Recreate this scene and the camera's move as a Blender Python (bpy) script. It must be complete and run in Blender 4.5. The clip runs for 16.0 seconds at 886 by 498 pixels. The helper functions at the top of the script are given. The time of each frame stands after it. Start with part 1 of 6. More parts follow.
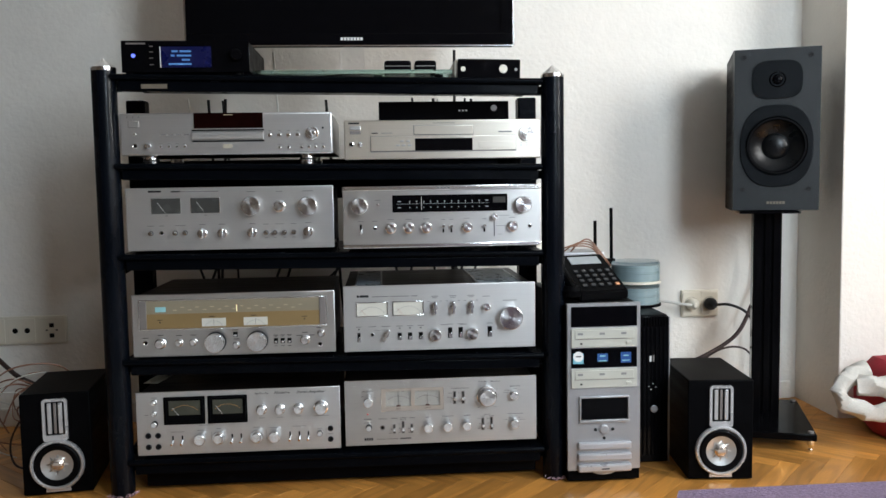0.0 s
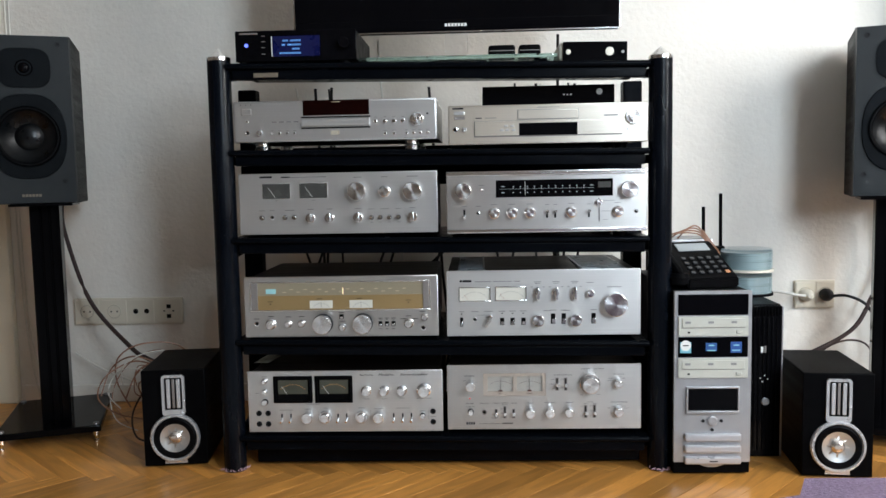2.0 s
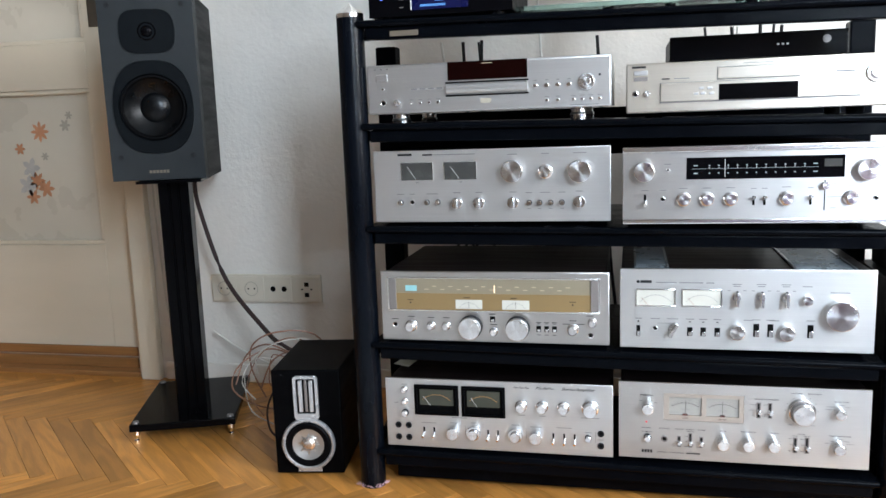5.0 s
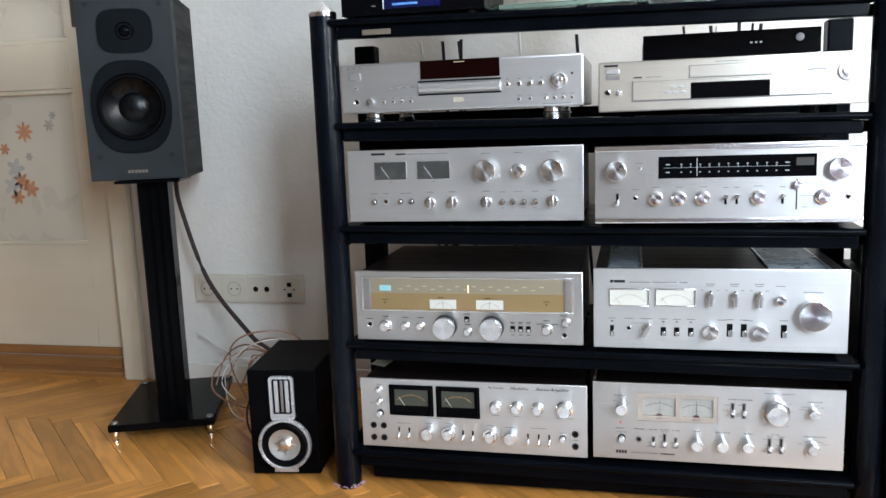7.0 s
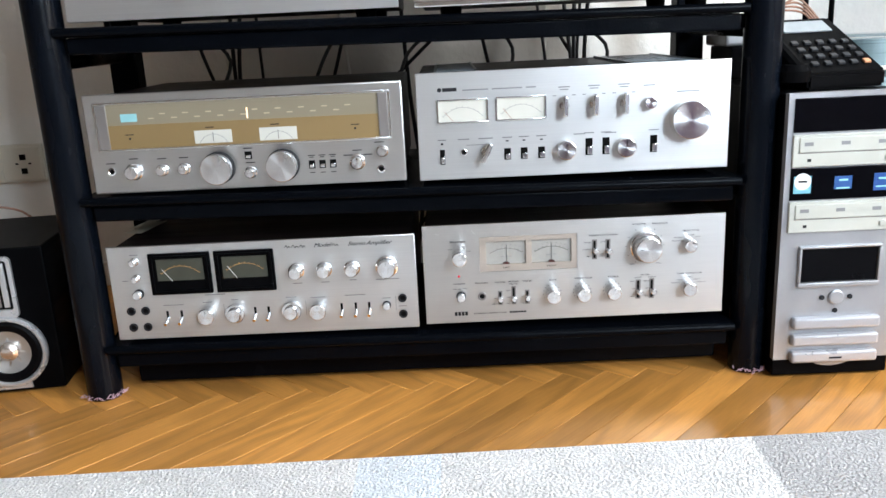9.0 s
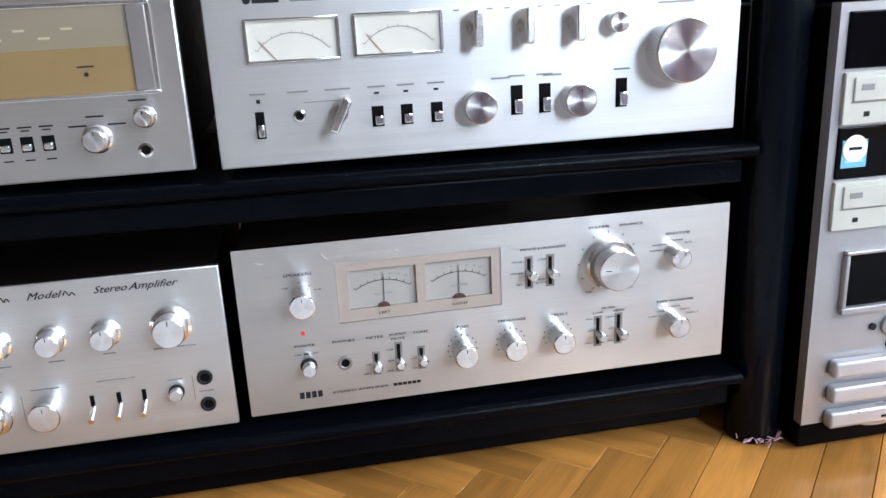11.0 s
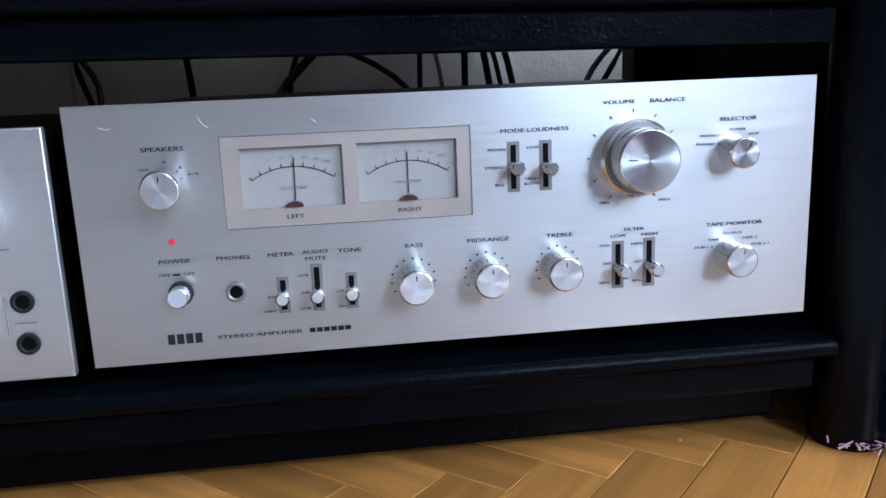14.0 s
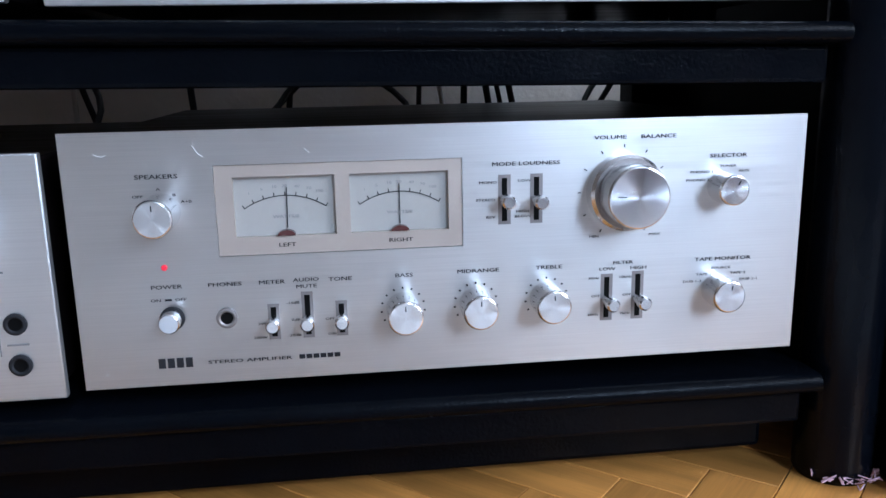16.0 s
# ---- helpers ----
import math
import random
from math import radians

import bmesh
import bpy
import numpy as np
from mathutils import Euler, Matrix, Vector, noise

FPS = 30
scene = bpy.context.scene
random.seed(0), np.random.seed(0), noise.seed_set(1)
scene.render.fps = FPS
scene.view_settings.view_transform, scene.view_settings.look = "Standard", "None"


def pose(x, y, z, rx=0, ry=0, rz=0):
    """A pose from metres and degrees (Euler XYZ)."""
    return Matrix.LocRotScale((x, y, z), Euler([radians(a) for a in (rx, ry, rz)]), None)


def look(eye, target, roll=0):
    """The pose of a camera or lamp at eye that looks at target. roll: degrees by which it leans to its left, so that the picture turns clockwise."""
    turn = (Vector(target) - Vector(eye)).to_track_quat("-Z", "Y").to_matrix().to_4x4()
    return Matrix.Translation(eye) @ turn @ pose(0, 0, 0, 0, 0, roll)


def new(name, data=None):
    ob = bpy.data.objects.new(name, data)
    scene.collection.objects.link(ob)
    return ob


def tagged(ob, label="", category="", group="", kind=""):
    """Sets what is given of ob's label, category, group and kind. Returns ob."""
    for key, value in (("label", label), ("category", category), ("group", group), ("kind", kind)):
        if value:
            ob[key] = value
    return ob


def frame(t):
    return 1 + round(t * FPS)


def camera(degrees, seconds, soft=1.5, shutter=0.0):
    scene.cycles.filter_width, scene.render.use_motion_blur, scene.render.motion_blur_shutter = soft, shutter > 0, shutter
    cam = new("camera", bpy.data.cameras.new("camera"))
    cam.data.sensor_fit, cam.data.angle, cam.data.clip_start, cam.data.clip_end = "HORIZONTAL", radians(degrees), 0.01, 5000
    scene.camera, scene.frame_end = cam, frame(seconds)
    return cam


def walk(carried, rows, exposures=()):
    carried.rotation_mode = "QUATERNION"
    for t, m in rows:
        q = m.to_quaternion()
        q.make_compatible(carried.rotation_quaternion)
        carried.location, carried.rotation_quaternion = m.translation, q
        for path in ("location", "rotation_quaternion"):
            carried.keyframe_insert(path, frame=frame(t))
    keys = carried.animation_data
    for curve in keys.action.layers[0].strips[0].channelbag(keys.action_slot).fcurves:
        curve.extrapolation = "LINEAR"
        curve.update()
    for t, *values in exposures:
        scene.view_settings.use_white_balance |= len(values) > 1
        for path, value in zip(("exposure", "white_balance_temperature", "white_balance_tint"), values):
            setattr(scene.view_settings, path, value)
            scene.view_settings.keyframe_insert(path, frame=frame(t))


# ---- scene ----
cam = camera(57.4, 16.0)
PATH = [
    (0, (0.046, -0.007, 0.687), (0.198, 1.98, 0.529), -0.9),
    (0.5, (0.046, -0.008, 0.689), (0.2, 1.98, 0.53), -0.9),
    (1, (0.045, -0.008, 0.687), (0.195, 1.979, 0.521), -1.0),
    (1.5, (0.042, -0.003, 0.684), (0.133, 1.986, 0.495), -0.9),
    (2, (0.028, -0.008, 0.675), (-0.055, 1.982, 0.498), -1.1),
    (2.5, (0.013, 0.002, 0.666), (-0.21, 1.984, 0.518), -1.5),
    (3, (-0.002, 0.1, 0.682), (-0.339, 2.059, 0.455), -1.7),
    (3.5, (-0.036, 0.197, 0.724), (-0.357, 2.154, 0.469), -0.5),
    (4, (-0.055, 0.276, 0.744), (-0.439, 2.216, 0.445), -0.8),
    (6.5, (0.027, 0.316, 0.752), (-0.438, 2.234, 0.426), -2.4),
    (7, (0.026, 0.322, 0.745), (-0.427, 2.244, 0.427), -2.1),
    (7.5, (0.019, 0.329, 0.726), (-0.455, 2.241, 0.38), -2.5),
    (8, (0.007, 0.393, 0.68), (-0.233, 2.338, 0.281), -1.1),
    (8.5, (0.002, 0.527, 0.586), (-0.046, 2.464, 0.089), -1.8),
    (9, (-0.002, 0.671, 0.52), (-0.023, 2.601, -0.003), -2.8),
    (9.5, (-0.018, 0.734, 0.458), (0.005, 2.698, 0.084), -0.6),
    (10, (-0.039, 0.866, 0.492), (0.07, 2.781, -0.074), -1.8),
    (10.2, (-0.028, 0.937, 0.497), (0.143, 2.83, -0.125), -2.3),
    (12.3, (0.041, 1.325, 0.311), (0.461, 3.203, -0.234), -2.5),
    (12.5, (0.048, 1.33, 0.312), (0.443, 3.208, -0.252), -2.6),
    (13, (0.072, 1.337, 0.269), (0.442, 3.231, -0.255), -0.9),
    (13.5, (0.093, 1.344, 0.259), (0.41, 3.258, -0.225), -1.3),
    (14, (0.104, 1.342, 0.257), (0.346, 3.28, -0.172), -2.3),
    (14.5, (0.107, 1.341, 0.254), (0.354, 3.281, -0.168), -2.2),
    (15, (0.104, 1.342, 0.261), (0.35, 3.284, -0.15), -2.0),
    (15.5, (0.103, 1.341, 0.262), (0.331, 3.284, -0.153), -1.8),
    (16, (0.111, 1.341, 0.277), (0.35, 3.278, -0.158), -1.1),
]
walk(cam, [(t, look(eye, target, roll)) for t, eye, target, roll in PATH],
     exposures=[(0.0, -0.74, 6200, 10), (1.5, -0.62, 6200, 10), (2.5, -0.44, 6100, 10), (4.0, 0.05, 5900, 10), (7.5, 0.12, 5900, 10), (9.0, 0.07, 6000, 10), (10.2, -0.01, 6000, 11), (12.3, -0.22, 5250, 14), (13.3, -0.32, 5100, 14), (14.3, -0.33, 5080, 13), (15.2, -0.27, 5100, 13), (16.0, -0.25, 5120, 13)])

# ---- light ----
world = bpy.data.worlds.new("sky")
scene.world = world
world.use_nodes = True
_wn = world.node_tree
_sky = _wn.nodes.new("ShaderNodeTexSky")
_sky.sky_type, _sky.sun_disc = "NISHITA", False
_sky.sun_elevation, _sky.sun_rotation = radians(35), radians(150)
_wn.links.new(_sky.outputs[0], _wn.nodes["Background"].inputs[0])
_wn.nodes["Background"].inputs[1].default_value = 0.12

WX0, WX1, WZ0, WZ1, FRONT_Y = 1.1, 1.9, 0.9, 2.55, -1.15
BACK_Y, DOOR_Y = 2.42, 2.475


def area(name, m, sx, sy, watts, colour):
    data = bpy.data.lights.new(name, "AREA")
    data.shape, data.size, data.size_y, data.energy, data.color = "RECTANGLE", sx, sy, watts, colour
    ob = new(name, data)
    ob.matrix_world = m
    return ob


area("window_light", look(((WX0 + WX1) / 2, FRONT_Y - 0.02, (WZ0 + WZ1) / 2), ((WX0 + WX1) / 2 - 0.2, 4, 0.8)), WX1 - WX0 - 0.1, WZ1 - WZ0 - 0.1, 115, (0.80, 0.92, 1.0))
SY0, SY1 = -0.35, 0.85
area("side_window_light", look((2.77, (SY0 + SY1) / 2, (WZ0 + WZ1) / 2), (0.0, 1.3, 0.75)), SY1 - SY0 - 0.1, WZ1 - WZ0 - 0.1, 135, (1.0, 0.97, 0.92))


# ---- materials ----
def material(name, base, rough=0.5, metal=0.0, vary=0.08, scale=(30, 30, 30), fine=0.0, fine_scale=400.0, bump=0.0, bump_scale=200.0, rough_vary=0.08, coat=0.0, per_object=0.0, bump_dist=0.002, detail=4.0, spec=0.5):
    m = bpy.data.materials.new(name)
    m.use_nodes = True
    nt = m.node_tree
    N, L = nt.nodes, nt.links
    b = N["Principled BSDF"]
    co = N.new("ShaderNodeTexCoord")
    mp = N.new("ShaderNodeMapping")
    mp.inputs["Scale"].default_value = scale
    L.new(co.outputs["Object"], mp.inputs[0])
    n1 = N.new("ShaderNodeTexNoise")
    n1.inputs["Scale"].default_value, n1.inputs["Detail"].default_value = 1.0, detail
    L.new(mp.outputs[0], n1.inputs["Vector"])
    ramp = N.new("ShaderNodeMapRange")
    ramp.inputs[3].default_value, ramp.inputs[4].default_value = 1 - vary, 1 + vary
    ramp.inputs[1].default_value, ramp.inputs[2].default_value = 0.25, 0.75
    L.new(n1.outputs[0], ramp.inputs[0])
    fac = ramp.outputs[0]
    if fine:
        n2 = N.new("ShaderNodeTexNoise")
        n2.inputs["Scale"].default_value = fine_scale
        L.new(co.outputs["Object"], n2.inputs["Vector"])
        r2 = N.new("ShaderNodeMapRange")
        r2.inputs[1].default_value, r2.inputs[2].default_value, r2.inputs[3].default_value, r2.inputs[4].default_value = 0.25, 0.75, 1 - fine, 1 + fine
        L.new(n2.outputs[0], r2.inputs[0])
        mu = N.new("ShaderNodeMath")
        mu.operation = "MULTIPLY"
        L.new(fac, mu.inputs[0]), L.new(r2.outputs[0], mu.inputs[1])
        fac = mu.outputs[0]
    if per_object:
        oi = N.new("ShaderNodeObjectInfo")
        r3 = N.new("ShaderNodeMapRange")
        r3.inputs[3].default_value, r3.inputs[4].default_value = 1 - per_object, 1 + per_object
        L.new(oi.outputs["Random"], r3.inputs[0])
        mu = N.new("ShaderNodeMath")
        mu.operation = "MULTIPLY"
        L.new(fac, mu.inputs[0]), L.new(r3.outputs[0], mu.inputs[1])
        fac = mu.outputs[0]
    vm = N.new("ShaderNodeVectorMath")
    vm.operation = "SCALE"
    vm.inputs[0].default_value = base
    L.new(fac, vm.inputs["Scale"])
    L.new(vm.outputs[0], b.inputs["Base Color"])
    rr = N.new("ShaderNodeMapRange")
    rr.inputs[1].default_value, rr.inputs[2].default_value = 0.25, 0.75
    rr.inputs[3].default_value, rr.inputs[4].default_value = max(0.02, rough - rough_vary), rough + rough_vary
    L.new(n1.outputs[0], rr.inputs[0])
    L.new(rr.outputs[0], b.inputs["Roughness"])
    b.inputs["Metallic"].default_value = metal
    b.inputs["Specular IOR Level"].default_value = spec
    b.inputs["Coat Weight"].default_value = coat
    b.inputs["Coat Roughness"].default_value = 0.12
    if bump:
        n3 = N.new("ShaderNodeTexNoise")
        n3.inputs["Scale"].default_value, n3.inputs["Detail"].default_value = bump_scale, 3
        L.new(co.outputs["Object"], n3.inputs["Vector"])
        bp = N.new("ShaderNodeBump")
        bp.inputs["Strength"].default_value, bp.inputs["Distance"].default_value = bump, bump_dist
        L.new(n3.outputs[0], bp.inputs["Height"])
        L.new(bp.outputs[0], b.inputs["Normal"])
    return m


def brushed(name, base, rough, metal=0.9, radial=False, amount=0.7, streak=(4, 4, 900), depth=0.06):
    """Metal with a grain: straight along x, or turned round the y axis."""
    m = material(name, base, rough, metal, vary=depth, scale=streak if not radial else (60, 60, 60), rough_vary=depth)
    b = m.node_tree.nodes["Principled BSDF"]
    b.inputs["Anisotropic"].default_value = amount
    if radial:
        t = m.node_tree.nodes.new("ShaderNodeTangent")
        t.direction_type, t.axis = "RADIAL", "Y"
        m.node_tree.links.new(t.outputs[0], b.inputs["Tangent"])
    else:
        t = m.node_tree.nodes.new("ShaderNodeCombineXYZ")
        t.inputs[2].default_value = 1.0
        m.node_tree.links.new(t.outputs[0], b.inputs["Tangent"])
    return m


def glowing(name, colour, strength):
    m = material(name, colour, 0.3)
    b = m.node_tree.nodes["Principled BSDF"]
    b.inputs["Emission Color"].default_value = (*colour, 1)
    b.inputs["Emission Strength"].default_value = strength
    return m


def clear_glass(name, colour=(1, 1, 1), rough=0.0):
    m = bpy.data.materials.new(name)
    m.use_nodes = True
    b = m.node_tree.nodes["Principled BSDF"]
    b.inputs["Base Color"].default_value = (*colour, 1)
    b.inputs["Roughness"].default_value = rough
    b.inputs["Transmission Weight"].default_value = 1.0
    b.inputs["IOR"].default_value = 1.45
    return m


M_WALL = material("wall_plaster", (0.79, 0.755, 0.69), 0.75, vary=0.05, scale=(1.5, 1.5, 1.5), fine=0.02, fine_scale=25, bump=0.45, bump_scale=80, bump_dist=0.0035)
# unseen walls, coloured dark so the room throws back less light
M_WALL2 = material("low_bounce_wall", (0.17, 0.142, 0.115), 0.8, vary=0.06, scale=(2, 2, 2), bump=0.3, bump_scale=38)
# ceiling out of view, kept grey to weaken the bounce from above
M_CEIL = material("ceiling_plaster", (0.52, 0.53, 0.54), 0.8, vary=0.03, scale=(2, 2, 2))
M_DOOR = material("door_paint", (0.68, 0.6, 0.46), 0.35, vary=0.05, scale=(3, 3, 8), bump=0.1, bump_scale=60)
M_FROST = material("frosted_pane", (0.64, 0.585, 0.47), 0.3, vary=0.06, scale=(4, 4, 4))
M_SKIRT = material("skirting_wood", (0.3, 0.14, 0.045), 0.4, vary=0.25, scale=(3, 60, 60))
def oak(name, per_object):
    """Varnished oak: flame figure along the plank, fine fibres, each plank of its own tone."""
    m = material(name, (0.59, 0.272, 0.06), 0.31, vary=0.10, scale=(2, 2, 2), rough_vary=0.06, coat=0.12, per_object=per_object)
    N, L = m.node_tree.nodes, m.node_tree.links
    b = N["Principled BSDF"]
    b.inputs["Specular IOR Level"].default_value = 0.3
    # wood fibres shine across their grain
    b.inputs["Metallic"].default_value, b.inputs["Anisotropic"].default_value = 0.22, 0.85
    across = N.new("ShaderNodeVectorTransform")
    across.vector_type, across.convert_from, across.convert_to = "VECTOR", "OBJECT", "WORLD"
    across.inputs[0].default_value = (0, 1, 0)
    L.new(across.outputs[0], b.inputs["Tangent"])
    co, oi = N.new("ShaderNodeTexCoord"), N.new("ShaderNodeObjectInfo")
    shift = N.new("ShaderNodeVectorMath")
    shift.operation = "SCALE"
    shift.inputs[0].default_value = (37.0, 11.0, 23.0)
    L.new(oi.outputs["Random"], shift.inputs["Scale"])
    tone = None
    for scale, detail, k, lo, hi in (((2.6, 17, 5), 1.5, 34.0, 0.83, 1.04), ((24, 520, 60), 3.0, 0.0, 0.90, 1.08)):
        mp = N.new("ShaderNodeMapping")
        mp.inputs["Scale"].default_value = scale
        L.new(co.outputs["Object"], mp.inputs["Vector"])
        add = N.new("ShaderNodeVectorMath")
        L.new(mp.outputs[0], add.inputs[0]), L.new(shift.outputs[0], add.inputs[1])
        nz = N.new("ShaderNodeTexNoise")
        nz.inputs["Scale"].default_value, nz.inputs["Detail"].default_value = 1.0, detail
        L.new(add.outputs[0], nz.inputs["Vector"])
        v = nz.outputs[0]
        rg = N.new("ShaderNodeMapRange")
        rg.inputs[1].default_value, rg.inputs[2].default_value = (-0.6, 1.0) if k else (0.3, 0.7)
        rg.inputs[3].default_value, rg.inputs[4].default_value = hi, lo
        if k:
            mul, sine = N.new("ShaderNodeMath"), N.new("ShaderNodeMath")
            mul.operation, sine.operation = "MULTIPLY", "SINE"
            mul.inputs[1].default_value = k
            L.new(v, mul.inputs[0]), L.new(mul.outputs[0], sine.inputs[0])
            v = sine.outputs[0]
        L.new(v, rg.inputs[0])
        if tone is None:
            tone = rg.outputs[0]
        else:
            mu = N.new("ShaderNodeMath")
            mu.operation = "MULTIPLY"
            L.new(tone, mu.inputs[0]), L.new(rg.outputs[0], mu.inputs[1])
            tone = mu.outputs[0]
    base = b.inputs["Base Color"].links[0].from_socket
    vm = N.new("ShaderNodeVectorMath")
    vm.operation = "SCALE"
    L.new(base, vm.inputs[0]), L.new(tone, vm.inputs["Scale"])
    L.new(vm.outputs[0], b.inputs["Base Color"])
    return m


M_PLANK = oak("oak_plank", 0.3)
M_JOINT = material("floor_joint", (0.06, 0.03, 0.012), 0.8, vary=0.2)
M_RUG = material("rug_pale", (0.8, 0.785, 0.77), 0.95, vary=0.10, scale=(14, 14, 14), fine=0.25, fine_scale=330, bump=1.0, bump_scale=260, bump_dist=0.006)
M_RUGW = material("rug_white", (0.8, 0.84, 0.88), 0.95, vary=0.08, scale=(14, 14, 14), fine=0.25, fine_scale=330, bump=1.0, bump_scale=260, bump_dist=0.006)
M_RUGG = material("rug_grey", (0.5, 0.49, 0.49), 0.95, vary=0.10, scale=(14, 14, 14), fine=0.25, fine_scale=330, bump=1.0, bump_scale=260, bump_dist=0.006)
M_PURPLE = material("purple_cloth", (0.17, 0.12, 0.185), 0.95, vary=0.12, scale=(20, 20, 20), fine=0.3, fine_scale=400, bump=0.8, bump_scale=350)
M_RACK = material("black_satin_paint", (0.0012, 0.0016, 0.0028), 0.3, vary=0.2, scale=(20, 20, 20), bump=0.12, bump_scale=500, rough_vary=0.08, spec=0.018)
M_POST = material("black_gloss_tube", (0.0022, 0.0032, 0.0055), 0.25, vary=0.2, scale=(20, 20, 6), bump=0.08, bump_scale=160, rough_vary=0.07, spec=0.12)
M_SHELF = material("black_grained_vinyl", (0.0015, 0.002, 0.0032), 0.22, vary=0.2, scale=(20, 20, 20), bump=0.2, bump_scale=420, rough_vary=0.07, spec=0.045)
M_BLACK = material("black_plastic", (0.0018, 0.0018, 0.0022), 0.4, vary=0.15, bump=0.05, bump_scale=900, spec=0.03)
M_GLOSS = material("gloss_black", (0.002, 0.002, 0.0027), 0.1, vary=0.1, rough_vary=0.03, spec=0.07)
M_VINYL = material("black_vinyl_veneer", (0.0018, 0.0018, 0.0022), 0.42, vary=0.2, scale=(3, 3, 60), bump=0.15, bump_scale=500, spec=0.03)
M_BROWN = material("dark_walnut_case", (0.006, 0.004, 0.004), 0.35, vary=0.35, scale=(5, 60, 60), spec=0.05)
M_ALU = brushed("brushed_aluminium", (0.56, 0.545, 0.525), 0.36, 0.9, amount=0.6, streak=(16, 4, 1500), depth=0.06)
M_ALU_W = brushed("champagne_aluminium", (0.74, 0.69, 0.6), 0.36, 0.8)
M_ALU_M = brushed("satin_aluminium", (0.61, 0.605, 0.595), 0.4, 0.85, amount=0.4)
M_ALU_EDGE = brushed("bright_aluminium", (0.85, 0.85, 0.85), 0.22, 1.0)
M_KNOB = brushed("turned_aluminium_side", (0.82, 0.82, 0.83), 0.2, 1.0, amount=0.3)
M_SPUN = brushed("spun_aluminium_face", (0.86, 0.86, 0.87), 0.24, 1.0, radial=True, amount=0.85)
M_CHROME = material("chrome", (0.8, 0.8, 0.82), 0.1, 1.0, vary=0.05, rough_vary=0.03)
M_INK = material("black_ink", (0.02, 0.02, 0.022), 0.6, vary=0.05, spec=0.1)
M_GREYINK = material("grey_ink", (0.2, 0.2, 0.2), 0.6, vary=0.05)
M_WHITEINK = material("white_ink", (0.7, 0.7, 0.68), 0.6, vary=0.05)
M_SCALEINK = material("dim_scale_ink", (0.3, 0.34, 0.35), 0.6, vary=0.05)
M_BRONZEINK = material("dull_bronze_ink", (0.14, 0.115, 0.085), 0.5, vary=0.05)
M_GOLDINK = material("pale_gold_ink", (0.5, 0.42, 0.28), 0.4, vary=0.05)
M_HOLE = material("dark_hole", (0.004, 0.004, 0.004), 0.7, vary=0.05, spec=0.05)
M_DIALPAPER = material("meter_paper", (0.55, 0.54, 0.48), 0.6, vary=0.03)
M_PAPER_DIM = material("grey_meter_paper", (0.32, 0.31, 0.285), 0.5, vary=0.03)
M_BEZEL = material("champagne_bezel", (0.43, 0.375, 0.325), 0.4, 0.5, vary=0.03)
M_SMOKE = material("smoked_meter", (0.05, 0.05, 0.047), 0.25, vary=0.15, spec=0.15)
M_OLIVE = material("dim_meter_paper", (0.04, 0.042, 0.03), 0.4, vary=0.2)
M_AMBERINK = material("amber_scale_ink", (0.5, 0.27, 0.07), 0.5, vary=0.1)
M_VENT = material("grey_vent_metal", (0.2, 0.23, 0.25), 0.3, 0.6, vary=0.05)
M_GOLD = material("gold_dial", (0.27, 0.185, 0.08), 0.4, 0.3, vary=0.04, scale=(3, 3, 3))
M_GOLDL = material("pale_gold_dial", (0.27, 0.235, 0.165), 0.4, 0.3, vary=0.05, scale=(3, 3, 30))
M_DIALGREY = material("dial_end_block", (0.22, 0.2, 0.19), 0.4, 0.4)
M_CYANINK = material("pale_blue_print", (0.28, 0.55, 0.58), 0.5)
M_REDWIN = material("dark_red_window", (0.006, 0.0012, 0.001), 0.06, vary=0.2, rough_vary=0.02, spec=0.05)
M_REDLED = glowing("red_lamp", (0.6, 0.015, 0.035), 0.3)
M_AMBERLED = glowing("warm_pointer_lamp", (1.0, 0.75, 0.45), 0.9)
M_BLUELED = glowing("blue_lamp", (0.15, 0.2, 1.0), 2.0)
M_BLUESCREEN = glowing("blue_display", (0.0015, 0.003, 0.04), 0.18)
M_BLUETEXT = glowing("cyan_display_print", (0.08, 0.2, 0.45), 0.35)
M_WHITEP = material("white_plastic", (0.68, 0.64, 0.54), 0.35, vary=0.04, scale=(8, 8, 8))
M_SOCKET = material("aged_cream_plastic", (0.68, 0.63, 0.52), 0.35, vary=0.04, scale=(8, 8, 8))
M_CREAM = material("cream_drive_plastic", (0.44, 0.44, 0.39), 0.4, vary=0.04)
M_SILVERP = material("silver_plastic", (0.36, 0.36, 0.37), 0.36, 0.55, vary=0.04)
M_GREYBAF = material("grey_baffle", (0.020, 0.023, 0.025), 0.5, vary=0.1, bump=0.12, bump_scale=700, spec=0.2)
M_BAFDARK = material("dark_baffle_plate", (0.0045, 0.0058, 0.0072), 0.42, vary=0.1, spec=0.07)
M_CONE = material("black_cone", (0.0016, 0.0022, 0.003), 0.31, vary=0.1, spec=0.3)
M_RUBBER = material("rubber_surround", (0.002, 0.002, 0.0025), 0.5, spec=0.06)
M_CONESIL = material("silver_cone", (0.5, 0.5, 0.49), 0.33, 0.7, vary=0.08)
M_SATSIL = material("bright_silver_trim", (0.55, 0.55, 0.56), 0.3, 0.6, vary=0.04)
M_COPPER = material("bright_dust_cap", (0.75, 0.68, 0.62), 0.2, 0.9)
M_GLASS = clear_glass("clear_glass")
M_GLASSG = clear_glass("green_glass", (0.55, 0.8, 0.75))
M_ACRYL = clear_glass("clear_acrylic", (0.95, 0.96, 0.97), 0.05)
